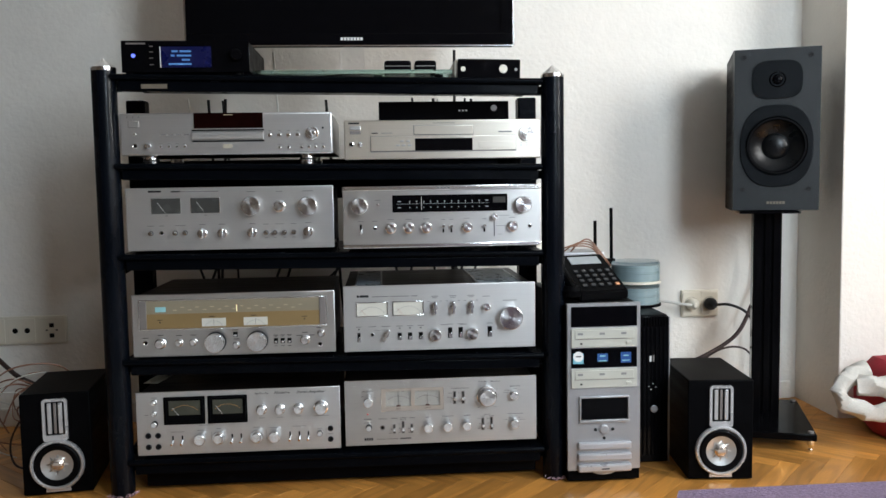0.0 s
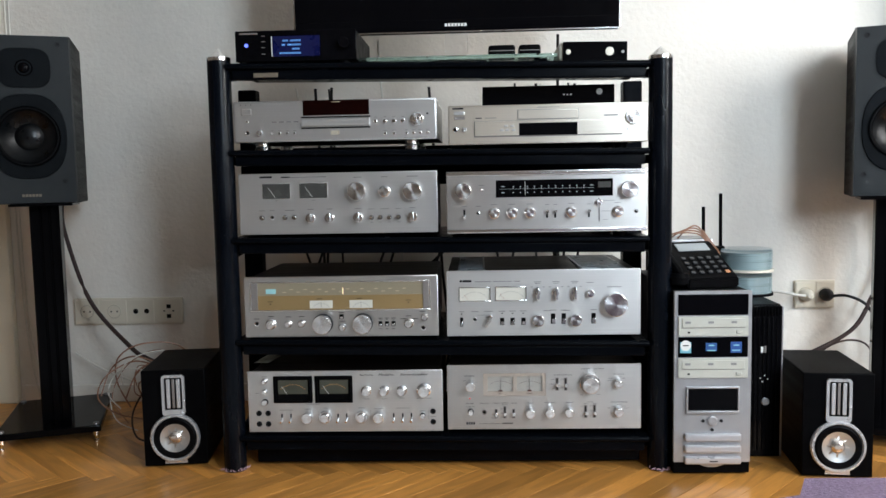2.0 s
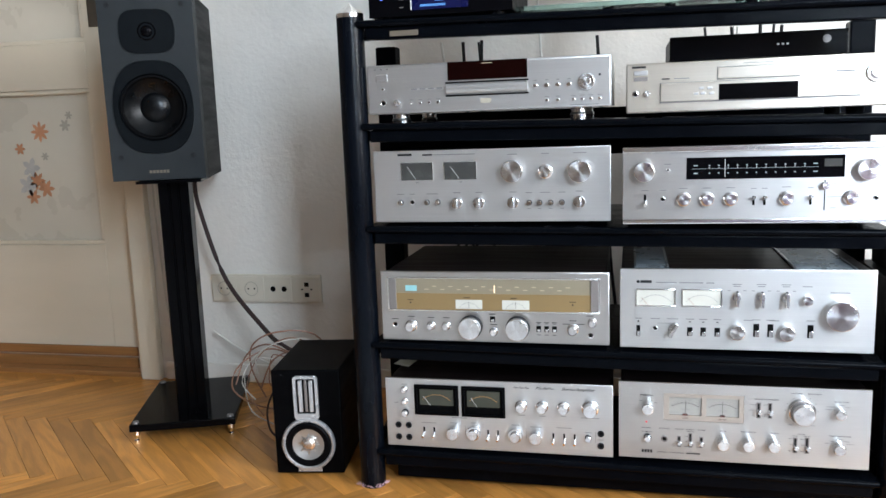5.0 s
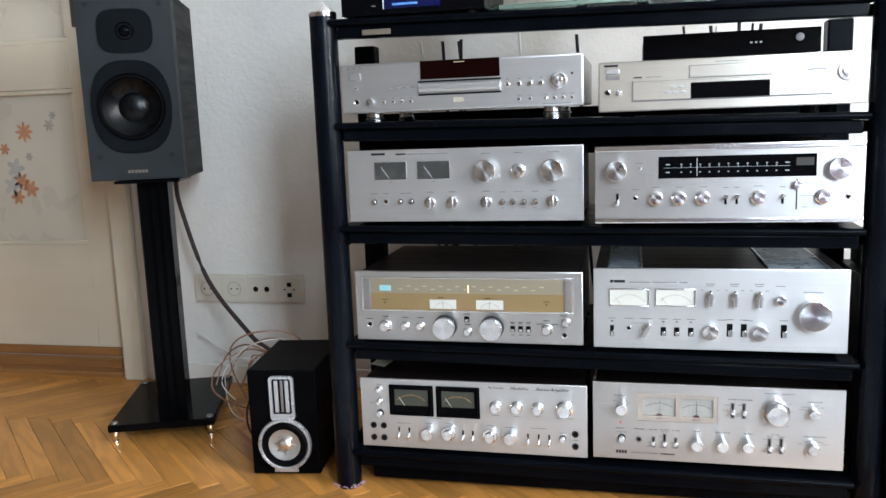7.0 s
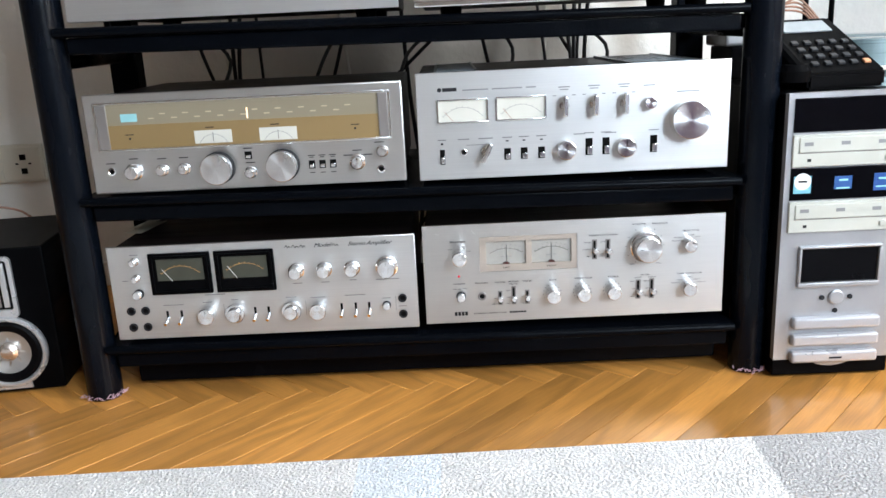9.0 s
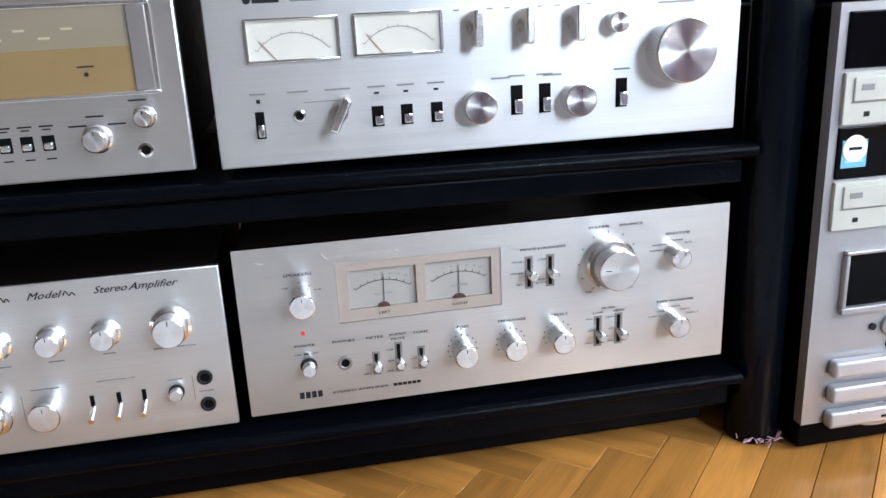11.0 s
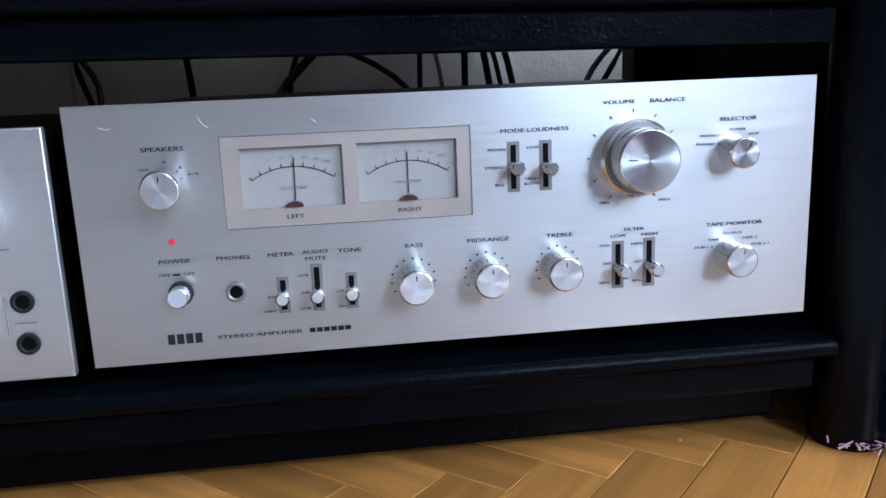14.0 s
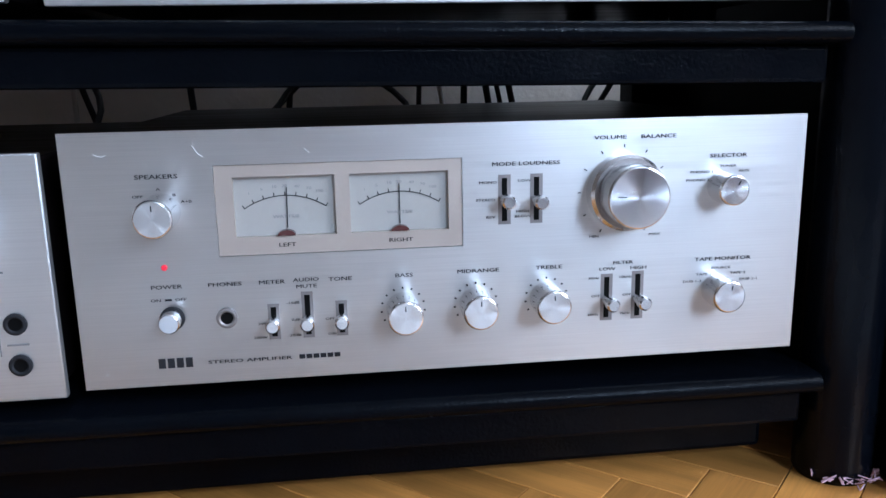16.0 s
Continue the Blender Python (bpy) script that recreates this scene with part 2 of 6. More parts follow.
M_STAND = material("black_lacquered_steel", (0.0025, 0.0025, 0.003), 0.14, vary=0.1, rough_vary=0.05, spec=0.045)
M_CABLE = material("black_cable", (0.01, 0.01, 0.011), 0.5, spec=0.2)
M_CABLEBR = material("braided_dark_cable", (0.04, 0.022, 0.02), 0.7, vary=0.4, scale=(200, 200, 200))
M_CABLEC = material("copper_cable", (0.3, 0.155, 0.095), 0.4, vary=0.2)
M_CABLEW = material("white_cable", (0.68, 0.66, 0.6), 0.45)
M_ORANGE = material("orange_decal", (0.55, 0.26, 0.13), 0.6, vary=0.2)
M_GREYDEC = material("silver_decal", (0.42, 0.38, 0.3), 0.5)
M_CLOTHW = material("white_canvas", (0.5, 0.48, 0.44), 0.9, vary=0.12, fine=0.1, bump=0.4)
M_CLOTHR = material("red_canvas", (0.32, 0.02, 0.03), 0.85, vary=0.15, bump=0.4)
M_CLOTHG = material("green_canvas", (0.05, 0.16, 0.15), 0.85, vary=0.15, bump=0.4)
M_DISC = material("disc_stack", (0.2, 0.26, 0.27), 0.3, 0.2, vary=0.1, scale=(2, 2, 250))
M_PINKFLUFF = material("pink_yarn", (0.55, 0.36, 0.42), 0.9)


# ---- mesh helpers ----
def box(bm, x0, x1, y0, y1, z0, z1, bevel=0.0, seg=2, mi=0):
    vs = [bm.verts.new((x, y, z)) for x in (x0, x1) for y in (y0, y1) for z in (z0, z1)]
    q = ((0, 1, 3, 2), (4, 6, 7, 5), (0, 4, 5, 1), (2, 3, 7, 6), (0, 2, 6, 4), (1, 5, 7, 3))
    fs = [bm.faces.new([vs[i] for i in f]) for f in q]
    for f in fs:
        f.material_index = mi
    if bevel > 0:
        es = list({e for f in fs for e in f.edges})
        r = bmesh.ops.bevel(bm, geom=es, offset=bevel, segments=seg, affect="EDGES", profile=0.5)
        for f in r["faces"]:
            f.smooth = True
            f.material_index = mi
    return vs


def lathe(bm, profile, seg=24, axis="y", centre=(0, 0, 0), mi=0, flat=()):
    """Turn (radius, height) pairs round an axis: 'y' grows towards -y, 'z' upwards."""
    rings = []
    cx, cy, cz = centre
    for r, h in profile:
        ring = []
        for i in range(seg if r > 1e-6 else 1):
            a = 2 * math.pi * i / seg
            u, v = r * math.cos(a), r * math.sin(a)
            p = (cx + u, cy - h, cz + v) if axis == "y" else (cx + u, cy + v, cz + h)
            ring.append(bm.verts.new(p))
        rings.append(ring)
    for k, (a, b) in enumerate(zip(rings, rings[1:])):
        for i in range(seg):
            j = (i + 1) % seg
            if len(a) == 1 and len(b) == 1:
                continue
            if len(a) == 1:
                vs = [a[0], b[i], b[j]]
            elif len(b) == 1:
                vs = [a[i], b[0], a[j]]
            else:
                vs = [a[i], b[i], b[j], a[j]]
            f = bm.faces.new(vs)
            f.smooth = k not in flat
            f.material_index = mi
    return rings


def tube(bm, pts, r, seg=8, mi=0):
    """A round cable or rod through points, softened between them."""
    ps = [Vector(p) for p in pts]
    fine = []
    n = len(ps)
    if n > 2:
        for i in range(n - 1):
            p0, p1, p2, p3 = ps[max(i - 1, 0)], ps[i], ps[i + 1], ps[min(i + 2, n - 1)]
            for k in range(6):
                t = k / 6
                fine.append(0.5 * ((2 * p1) + (p2 - p0) * t + (2 * p0 - 5 * p1 + 4 * p2 - p3) * t * t + (3 * p1 - p0 - 3 * p2 + p3) * t ** 3))
        fine.append(ps[-1])
    else:
        fine = ps
    rings = []
    for i, p in enumerate(fine):
        d = (fine[min(i + 1, len(fine) - 1)] - fine[max(i - 1, 0)]).normalized()
        up = Vector((0, 0, 1)) if abs(d.z) < 0.9 else Vector((0, 1, 0))
        s = d.cross(up).normalized()
        w = s.cross(d)
        rings.append([bm.verts.new(p + r * (math.cos(2 * math.pi * k / seg) * s + math.sin(2 * math.pi * k / seg) * w)) for k in range(seg)])
    for a, b in zip(rings, rings[1:]):
        for i in range(seg):
            j = (i + 1) % seg
            f = bm.faces.new((a[i], a[j], b[j], b[i]))
            f.smooth = True
            f.material_index = mi
    for ring in (rings[0], rings[-1]):
        bm.faces.new(ring).material_index = mi


def extrude_outline(bm, outline, y0, y1, mi=0, plane="xz"):
    """A flat outline given a thickness."""
    place = (lambda u, v, w: (u, w, v)) if plane == "xz" else (lambda u, v, w: (w, u, v)) if plane == "yz" else (lambda u, v, w: (u, v, w))
    a = [bm.verts.new(place(u, v, y0)) for u, v in outline]
    b = [bm.verts.new(place(u, v, y1)) for u, v in outline]
    fs = [bm.faces.new(a), bm.faces.new(b[::-1])]
    n = len(outline)
    for i in range(n):
        fs.append(bm.faces.new((a[i], b[i], b[(i + 1) % n], a[(i + 1) % n])))
    for f in fs:
        f.material_index = mi
    return fs


def round_rect(x0, x1, z0, z1, r, n=5):
    pts = []
    for cx, cz, a0 in ((x1 - r, z1 - r, 0), (x0 + r, z1 - r, 90), (x0 + r, z0 + r, 180), (x1 - r, z0 + r, 270)):
        for k in range(n + 1):
            a = radians(a0 + 90 * k / n)
            pts.append((cx + r * math.cos(a), cz + r * math.sin(a)))
    return pts


def mesh_of(name, bm, *mats):
    bmesh.ops.remove_doubles(bm, verts=bm.verts, dist=1e-6)
    bmesh.ops.recalc_face_normals(bm, faces=bm.faces)
    for e in bm.edges:
        if len(e.link_faces) == 2 and e.calc_face_angle(0.0) > 0.4:
            e.smooth = False
    me = bpy.data.meshes.new(name)
    bm.to_mesh(me)
    bm.free()
    for m in mats:
        me.materials.append(m)
    return me


def part(name, bm, mat, parent=None, label="", at=None, turn=None):
    mats = mat if isinstance(mat, (list, tuple)) else (mat,)
    ob = new(name, mesh_of(name, bm, *mats))
    if parent is not None:
        ob.parent = parent
    if at is not None:
        ob.location = at
    if turn is not None:
        ob.rotation_euler = [radians(a) for a in turn]
    if label:
        ob["label"] = label
    return ob


def thing(name, m, label, category, group="", kind=""):
    ob = new(name)
    ob.empty_display_size = 0.05
    ob.matrix_world = m
    return tagged(ob, label, category, group, kind)


def block(name, parent, mat, x0, x1, y0, y1, z0, z1, bevel=0.0, label="", seg=2):
    bm = bmesh.new()
    box(bm, x0, x1, y0, y1, z0, z1, bevel, seg)
    return part(name, bm, mat, parent, label)


def structure(name, bm, mat, label, category):
    return tagged(part(name, bm, mat), label, category, kind="structure")


# ---- the room ----
X_L, X_R, Y_B, H = -2.9, 2.75, 2.62, 2.75
DX0, DX1, DH = -2.38, -1.46, 2.06

bm = bmesh.new()
box(bm, X_L - 0.1, X_R + 0.1, FRONT_Y - 0.2, Y_B + 0.1, -0.12, -0.009)
floor = structure("floor", bm, M_JOINT, "dark sub-floor under the parquet planks", "floor")
bm = bmesh.new()
box(bm, X_L - 0.1, X_R + 0.1, FRONT_Y - 0.2, Y_B + 0.1, H, H + 0.1)
structure("ceiling", bm, M_CEIL, "unseen plain ceiling, grey to limit bounce light", "ceiling")
bm = bmesh.new()
box(bm, DX1, 1.343, BACK_Y, Y_B, -0.005, H)
box(bm, DX0, DX1, BACK_Y, Y_B, DH, H)
box(bm, X_L, DX0, BACK_Y, Y_B, -0.005, H)
structure("wall_back", bm, M_WALL, "off-white plastered wall with a stippled surface", "wall")
bm = bmesh.new()
box(bm, 1.343, X_R, 2.18, Y_B, -0.005, H, 0.004)
structure("wall_pier", bm, M_WALL, "white plastered pier that stands proud of the wall", "wall")
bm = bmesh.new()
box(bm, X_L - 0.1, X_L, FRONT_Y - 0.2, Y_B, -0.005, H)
structure("wall_left", bm, M_WALL2, "unseen side wall, dark brown to cut bounce light", "wall")
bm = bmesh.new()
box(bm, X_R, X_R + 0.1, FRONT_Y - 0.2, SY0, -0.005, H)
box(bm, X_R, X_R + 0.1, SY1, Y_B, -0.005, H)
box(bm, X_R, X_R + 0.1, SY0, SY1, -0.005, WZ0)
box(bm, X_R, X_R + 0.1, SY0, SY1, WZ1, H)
structure("wall_right", bm, M_WALL2, "unseen side wall, dark brown to cut bounce light", "wall")
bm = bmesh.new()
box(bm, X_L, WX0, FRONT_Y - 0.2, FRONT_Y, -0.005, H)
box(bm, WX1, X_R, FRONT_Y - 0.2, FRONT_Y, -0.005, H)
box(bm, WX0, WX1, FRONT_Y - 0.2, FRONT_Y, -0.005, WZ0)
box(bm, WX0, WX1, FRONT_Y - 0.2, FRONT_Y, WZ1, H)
structure("wall_window", bm, M_WALL2, "unseen wall around the window, dark brown to cut bounce light", "wall")

WH = WZ1 - WZ0


def casement(name, m, width):
    w = tagged(thing(name, m, "white-framed double casement window", "window"), kind="structure")
    for a, b, c, d in ((0, width, 0, 0.06), (0, width, WH - 0.06, WH), (0, 0.06, 0.06, WH - 0.06), (width - 0.06, width, 0.06, WH - 0.06), (width / 2 - 0.04, width / 2 + 0.04, 0.06, WH - 0.06)):
        block("window_frame", w, M_DOOR, a, b, -0.03, 0.03, c, d, 0.004)
    for a, b in ((0.06, width / 2 - 0.04), (width / 2 + 0.04, width - 0.06)):
        block("pane", w, M_GLASS, a, b, -0.004, 0.0, 0.06, WH - 0.06).visible_shadow = False
    block("window_sill", w, M_DOOR, -0.05, width + 0.05, 0.05, 0.2, -0.03, 0.0, 0.005)


casement("window_1", pose(WX0, FRONT_Y - 0.1, WZ0), WX1 - WX0)
casement("window_2", pose(X_R + 0.1, SY0, WZ0, 0, 0, 90), SY1 - SY0)

# skirting of the wall
bm = bmesh.new()
box(bm, -1.385, 1.322, BACK_Y - 0.014, BACK_Y - 0.002, 0.0, 0.055, 0.004)
structure("baseboard", bm, M_WALL, "low painted skirting board along the wall", "baseboard")

# door with two frosted panes
door = tagged(thing("door_1", pose(DX0, DOOR_Y, 0), "cream-painted door with two frosted panes and festive stickers", "door"), kind="structure")
DW = DX1 - DX0
leaf = DW - 0.055
bm = bmesh.new()
for a, b, c, d in ((0.03, 0.115, 0.055, 2.03), (leaf - 0.085, leaf, 0.055, 2.03), (0.115, leaf - 0.085, 0.055, 0.40), (0.115, leaf - 0.085, 0.875, 1.01), (0.115, leaf - 0.085, 1.9, 2.03)):
    box(bm, a, b, 0.0, 0.04, c, d, 0.002)
part("door_leaf", bm, M_DOOR, door)
for z0, z1 in ((0.40, 0.875), (1.01, 1.9)):
    block("pane", door, M_FROST, 0.112, leaf - 0.082, 0.02, 0.026, z0 - 0.003, z1 + 0.003, label="frosted glass pane")
    bm = bmesh.new()
    for a, b, c, d in ((0.115, leaf - 0.085, z0, z0 + 0.014), (0.115, leaf - 0.085, z1 - 0.014, z1), (0.115, 0.129, z0 + 0.014, z1 - 0.014), (leaf - 0.099, leaf - 0.085, z0 + 0.014, z1 - 0.014)):
        box(bm, a, b, 0.004, 0.019, c, d, 0.004)
    part("moulding", bm, M_DOOR, door)
bm = bmesh.new()
for dz, w in ((0, 0.05), (0.036, 0.04)):
    box(bm, 0.03, leaf, -0.014 + dz / 8, -0.001, 0.012 + dz, 0.046 + dz * 0.9, 0.005)
part("weather_bar", bm, M_SKIRT, door, "varnished wooden weather bar")
bm = bmesh.new()
box(bm, leaf - 0.062, leaf - 0.028, -0.005, -0.001, 1.05, 1.215, 0.002)
plate = part("handle_plate", bm, material("old_brass", (0.16, 0.14, 0.11), 0.35, 0.8), door, "dark metal handle plate")
bm = bmesh.new()
tube(bm, [(leaf - 0.045, -0.004, 1.165), (leaf - 0.045, -0.045, 1.165)], 0.009)
tube(bm, [(leaf - 0.04, -0.045, 1.165), (leaf - 0.09, -0.05, 1.166), (leaf - 0.145, -0.045, 1.162)], 0.009)
part("handle", bm, M_CHROME, plate, "worn metal lever handle")


def decal(x, z, r, petals, mat, name="sticker"):
    bm = bmesh.new()
    pts = []
    for k in range(petals * 4):
        a = 2 * math.pi * k / (petals * 4)
        pts.append((x + r * (1, 0.75, 0.42, 0.75)[k % 4] * math.cos(a), z + r * (1, 0.75, 0.42, 0.75)[k % 4] * math.sin(a)))
    extrude_outline(bm, pts, 0.0185, 0.0196)
    return part(name, bm, mat, door)


decal(-1.802 - DX0, 0.751, 0.033, 8, M_ORANGE)
decal(-1.695 - DX0, 0.798, 0.014, 6, M_GREYDEC)
decal(-1.711 - DX0, 0.768, 0.02, 6, M_GREYDEC)
decal(-1.793 - DX0, 0.675, 0.014, 6, M_GREYDEC)
decal(-1.88 - DX0, 0.70, 0.02, 6, M_ORANGE)
decal(-1.848 - DX0, 0.64, 0.034, 5, M_CLOTHW)
decal(-1.83 - DX0, 0.60, 0.03, 7, M_ORANGE)
decal(-1.865 - DX0, 0.585, 0.036, 5, M_CLOTHW)
decal(-1.80 - DX0, 0.575, 0.03, 6, M_ORANGE)
decal(-1.85 - DX0, 0.55, 0.026, 6, M_ORANGE)

bm = bmesh.new()
box(bm, DX1 - 0.002, DX1 + 0.062, BACK_Y - 0.028, BACK_Y - 0.001, 0.0, DH + 0.09, 0.005)
box(bm, DX0 - 0.062, DX0 + 0.002, BACK_Y - 0.028, BACK_Y - 0.001, 0.0, DH + 0.09, 0.005)
box(bm, DX0 + 0.002, DX1 - 0.002, BACK_Y - 0.028, BACK_Y - 0.001, DH + 0.02, DH + 0.09, 0.005)
box(bm, DX1 - 0.022, DX1 - 0.003, BACK_Y, DOOR_Y + 0.06, 0.0, DH)
box(bm, DX0 + 0.003, DX0 + 0.024, BACK_Y, DOOR_Y + 0.06, 0.0, DH)
structure("door_frame", bm, M_DOOR, "cream-painted wooden door frame", "trim")
bm = bmesh.new()
box(bm, DX0 + 0.025, DX1 - 0.025, BACK_Y - 0.005, DOOR_Y + 0.08, -0.004, 0.014, 0.004)
structure("threshold", bm, M_SKIRT, "varnished wooden door threshold", "trim")

# thin cables clipped along the door frame
for k, (x, r) in enumerate(((-1.378, 0.0025), (-1.366, 0.002))):
    bm = bmesh.new()
    tube(bm, [(x, BACK_Y - 0.004, 2.3), (x + 0.004, BACK_Y - 0.004, 1.2), (x - 0.003, BACK_Y - 0.004, 0.6), (x + 0.012, BACK_Y - 0.006, 0.2), (x + 0.05 + 0.02 * k, BACK_Y - 0.02, 0.008)], r)
    tagged(part("wall_cable", bm, M_CABLEW), "thin white cable running down beside the door", "cable", "cables by the door")

# rug in three tones
rug = thing("rug", pose(0, 0, 0.0), "thick pale rug with white and grey blocks", "rug")


def rug_edge(x):
    return 1.577 + 0.025 * x


for mat, x0, x1, b0, b1 in ((M_RUG, -1.55, -0.535, -1.55, -0.435), (M_RUG, -0.535, -0.15, -0.435, -0.128), (M_RUGW, -0.15, -0.05, -0.128, -0.026),
                            (M_RUG, -0.05, 0.25, -0.026, 0.362), (M_RUGG, 0.25, 1.6, 0.362, 1.6)):
    bm = bmesh.new()
    extrude_outline(bm, ((x0, -0.6), (x1, -0.6), (b1, rug_edge(b1)), (b0, rug_edge(b0))), 0.001, 0.011, plane="xy")
    part("rug_field", bm, mat, rug)

# purple upholstered footstool
stool = thing("footstool", pose(0.175, -0.75, 0), "low purple upholstered footstool with rounded corners", "footstool")
bm = bmesh.new()
extrude_outline(bm, round_rect(0, 1.25, 0, 1.425, 0.13, 8), 0.1, 0.413, plane="xy")
bmesh.ops.bevel(bm, geom=[e for e in bm.edges if abs(e.verts[0].co.z - e.verts[1].co.z) < 1e-6], offset=0.035, segments=4, affect="EDGES")
for f in bm.faces:
    f.smooth = True
part("cushion", bm, M_PURPLE, stool)
for x, y in ((0.1, 0.1), (1.15, 0.1), (0.1, 1.3), (1.15, 1.3)):
    bm = bmesh.new()
    lathe(bm, [(0, 0), (0.02, 0), (0.025, 0.1), (0, 0.1)], 12, "z", (x, y, 0.012))
    part("leg", bm, M_BROWN, stool)


# ---- the rack ----
FY = 1.811
PXL, PXR = -0.545, 0.439
rack = thing("hifi_rack", pose(0, 0, 0), "black hi-fi rack with round posts, five shelves and silver cone caps", "rack")
for x, top in ((PXL, 0.951), (PXR, 0.932)):
    bm = bmesh.new()
    lathe(bm, [(0, 0.0), (0.0245, 0.0), (0.026, 0.003), (0.026, top), (0, top)], 40, "z", (x, 1.82, 0))
    p = part("post", bm, M_POST, rack)
    bm = bmesh.new()
    lathe(bm, [(0.0262, top - 0.008), (0.0268, top - 0.004), (0.0262, top), (0.021, top + 0.004), (0.0, top + 0.021)], 32, "z", (x, 1.82, 0), flat=(3,))
    part("cone_cap", bm, M_ALU_EDGE, p, "polished silver cone cap")
for x0, x1 in ((-0.613, -0.564), (0.424, 0.474)):
    bm = bmesh.new()
    box(bm, x0, x1, 2.19, 2.235, 0.0, 0.92, 0.004)
    part("back_post", bm, M_RACK, rack)
for x0, x1 in ((-0.61, -0.57), (0.43, 0.47)):
    for z in (0.05, 0.50):
        bm = bmesh.new()
        xa = PXL if x0 < 0 else PXR
        tube(bm, [(xa, 1.83, z), ((x0 + x1) / 2, 2.2, z)], 0.011)
        part("side_rail", bm, M_RACK, rack)
SHELVES = ((0.086, 0.080), (0.312, 0.300), (0.546, 0.536), (0.744, 0.731), (0.936, 0.921))
SHX0, SHX1 = -0.525, 0.412


def shelf_z(i, x):
    """Height of a shelf's top: they sag a little towards the computer."""
    a, b = SHELVES[i]
    return a + (b - a) * (x - SHX0) / (SHX1 - SHX0)


for i in range(5):
    za, zb = SHELVES[i]
    prof = []
    for k in range(9):
        a = radians(90 + 180 * k / 8)
        prof.append((1.7955 + 0.0065 + 0.0065 * math.cos(a), -0.0065 + 0.0065 * math.sin(a)))
    yr = 2.06 if i == 4 else 2.19
    bm = bmesh.new()
    extrude_outline(bm, [(yr, 0), *prof, (yr, -0.013)], SHX0, SHX1, plane="yz")
    for f in bm.faces:
        f.smooth = len(f.verts) == 4
    for v in bm.verts:
        v.co.z += shelf_z(i, v.co.x)
    sh = part("shelf", bm, M_SHELF, rack)
    bm = bmesh.new()
    ya = 1.806
    box(bm, SHX0 + 0.012, SHX1 - 0.008, ya, ya + 0.022, -0.036, -0.0134, 0.003)
    for v in bm.verts:
        v.co.z += shelf_z(i, v.co.x)
    part("apron", bm, M_SHELF, sh)
    for sx, px in ((SHX0 + 0.012, PXL), (SHX1 - 0.008, PXR)):
        bm = bmesh.new()
        z = shelf_z(i, sx)
        box(bm, min(sx, px), max(sx, px), 1.832, 1.852, z - 0.034, z - 0.014, 0.003)
        part("bracket", bm, M_RACK, sh)
# real rail, drawn lower to cover floor that should lie in shade
bm = bmesh.new()
box(bm, -0.5, 0.40, 1.845, 1.862, 0.008, 0.049, 0.004)
part("lower_rail", bm, M_SHELF, rack)
# added, not a known part: hides the bright wall so the gaps stay black
bm = bmesh.new()
box(bm, -0.57, 0.43, 2.192, 2.21, SHELVES[3][1] - 0.075, SHELVES[3][1] + 0.03, 0.003)
part("added_back_rail", bm, M_RACK, rack)
bm = bmesh.new()
box(bm, -0.463, -0.408, 1.8035, 1.8062, shelf_z(4, -0.435) - 0.031, shelf_z(4, -0.435) - 0.021, 0.001)
part("badge", bm, M_BRONZEINK, rack, "small worn metal badge")
for x in (PXL, PXR):
    b2 = bmesh.new()
    for k in range(26):
        a = random.uniform(-2.6, 0.4)
        r0 = random.uniform(0.024, 0.03)
        p = Vector((x + r0 * math.cos(a), 1.82 + r0 * math.sin(a), 0.003))
        tube(b2, [p, p + Vector((random.uniform(-0.008, 0.008), random.uniform(-0.008, 0.002), random.uniform(0.001, 0.008))), p + Vector((random.uniform(-0.008, 0.008), random.uniform(-0.007, 0.001), 0.002))], 0.0005, 5)
    part("felt_foot", b2, M_PINKFLUFF, rack, "frayed pink yarn under the foot")

# ---- hi-fi units ----
KNOBS = {}


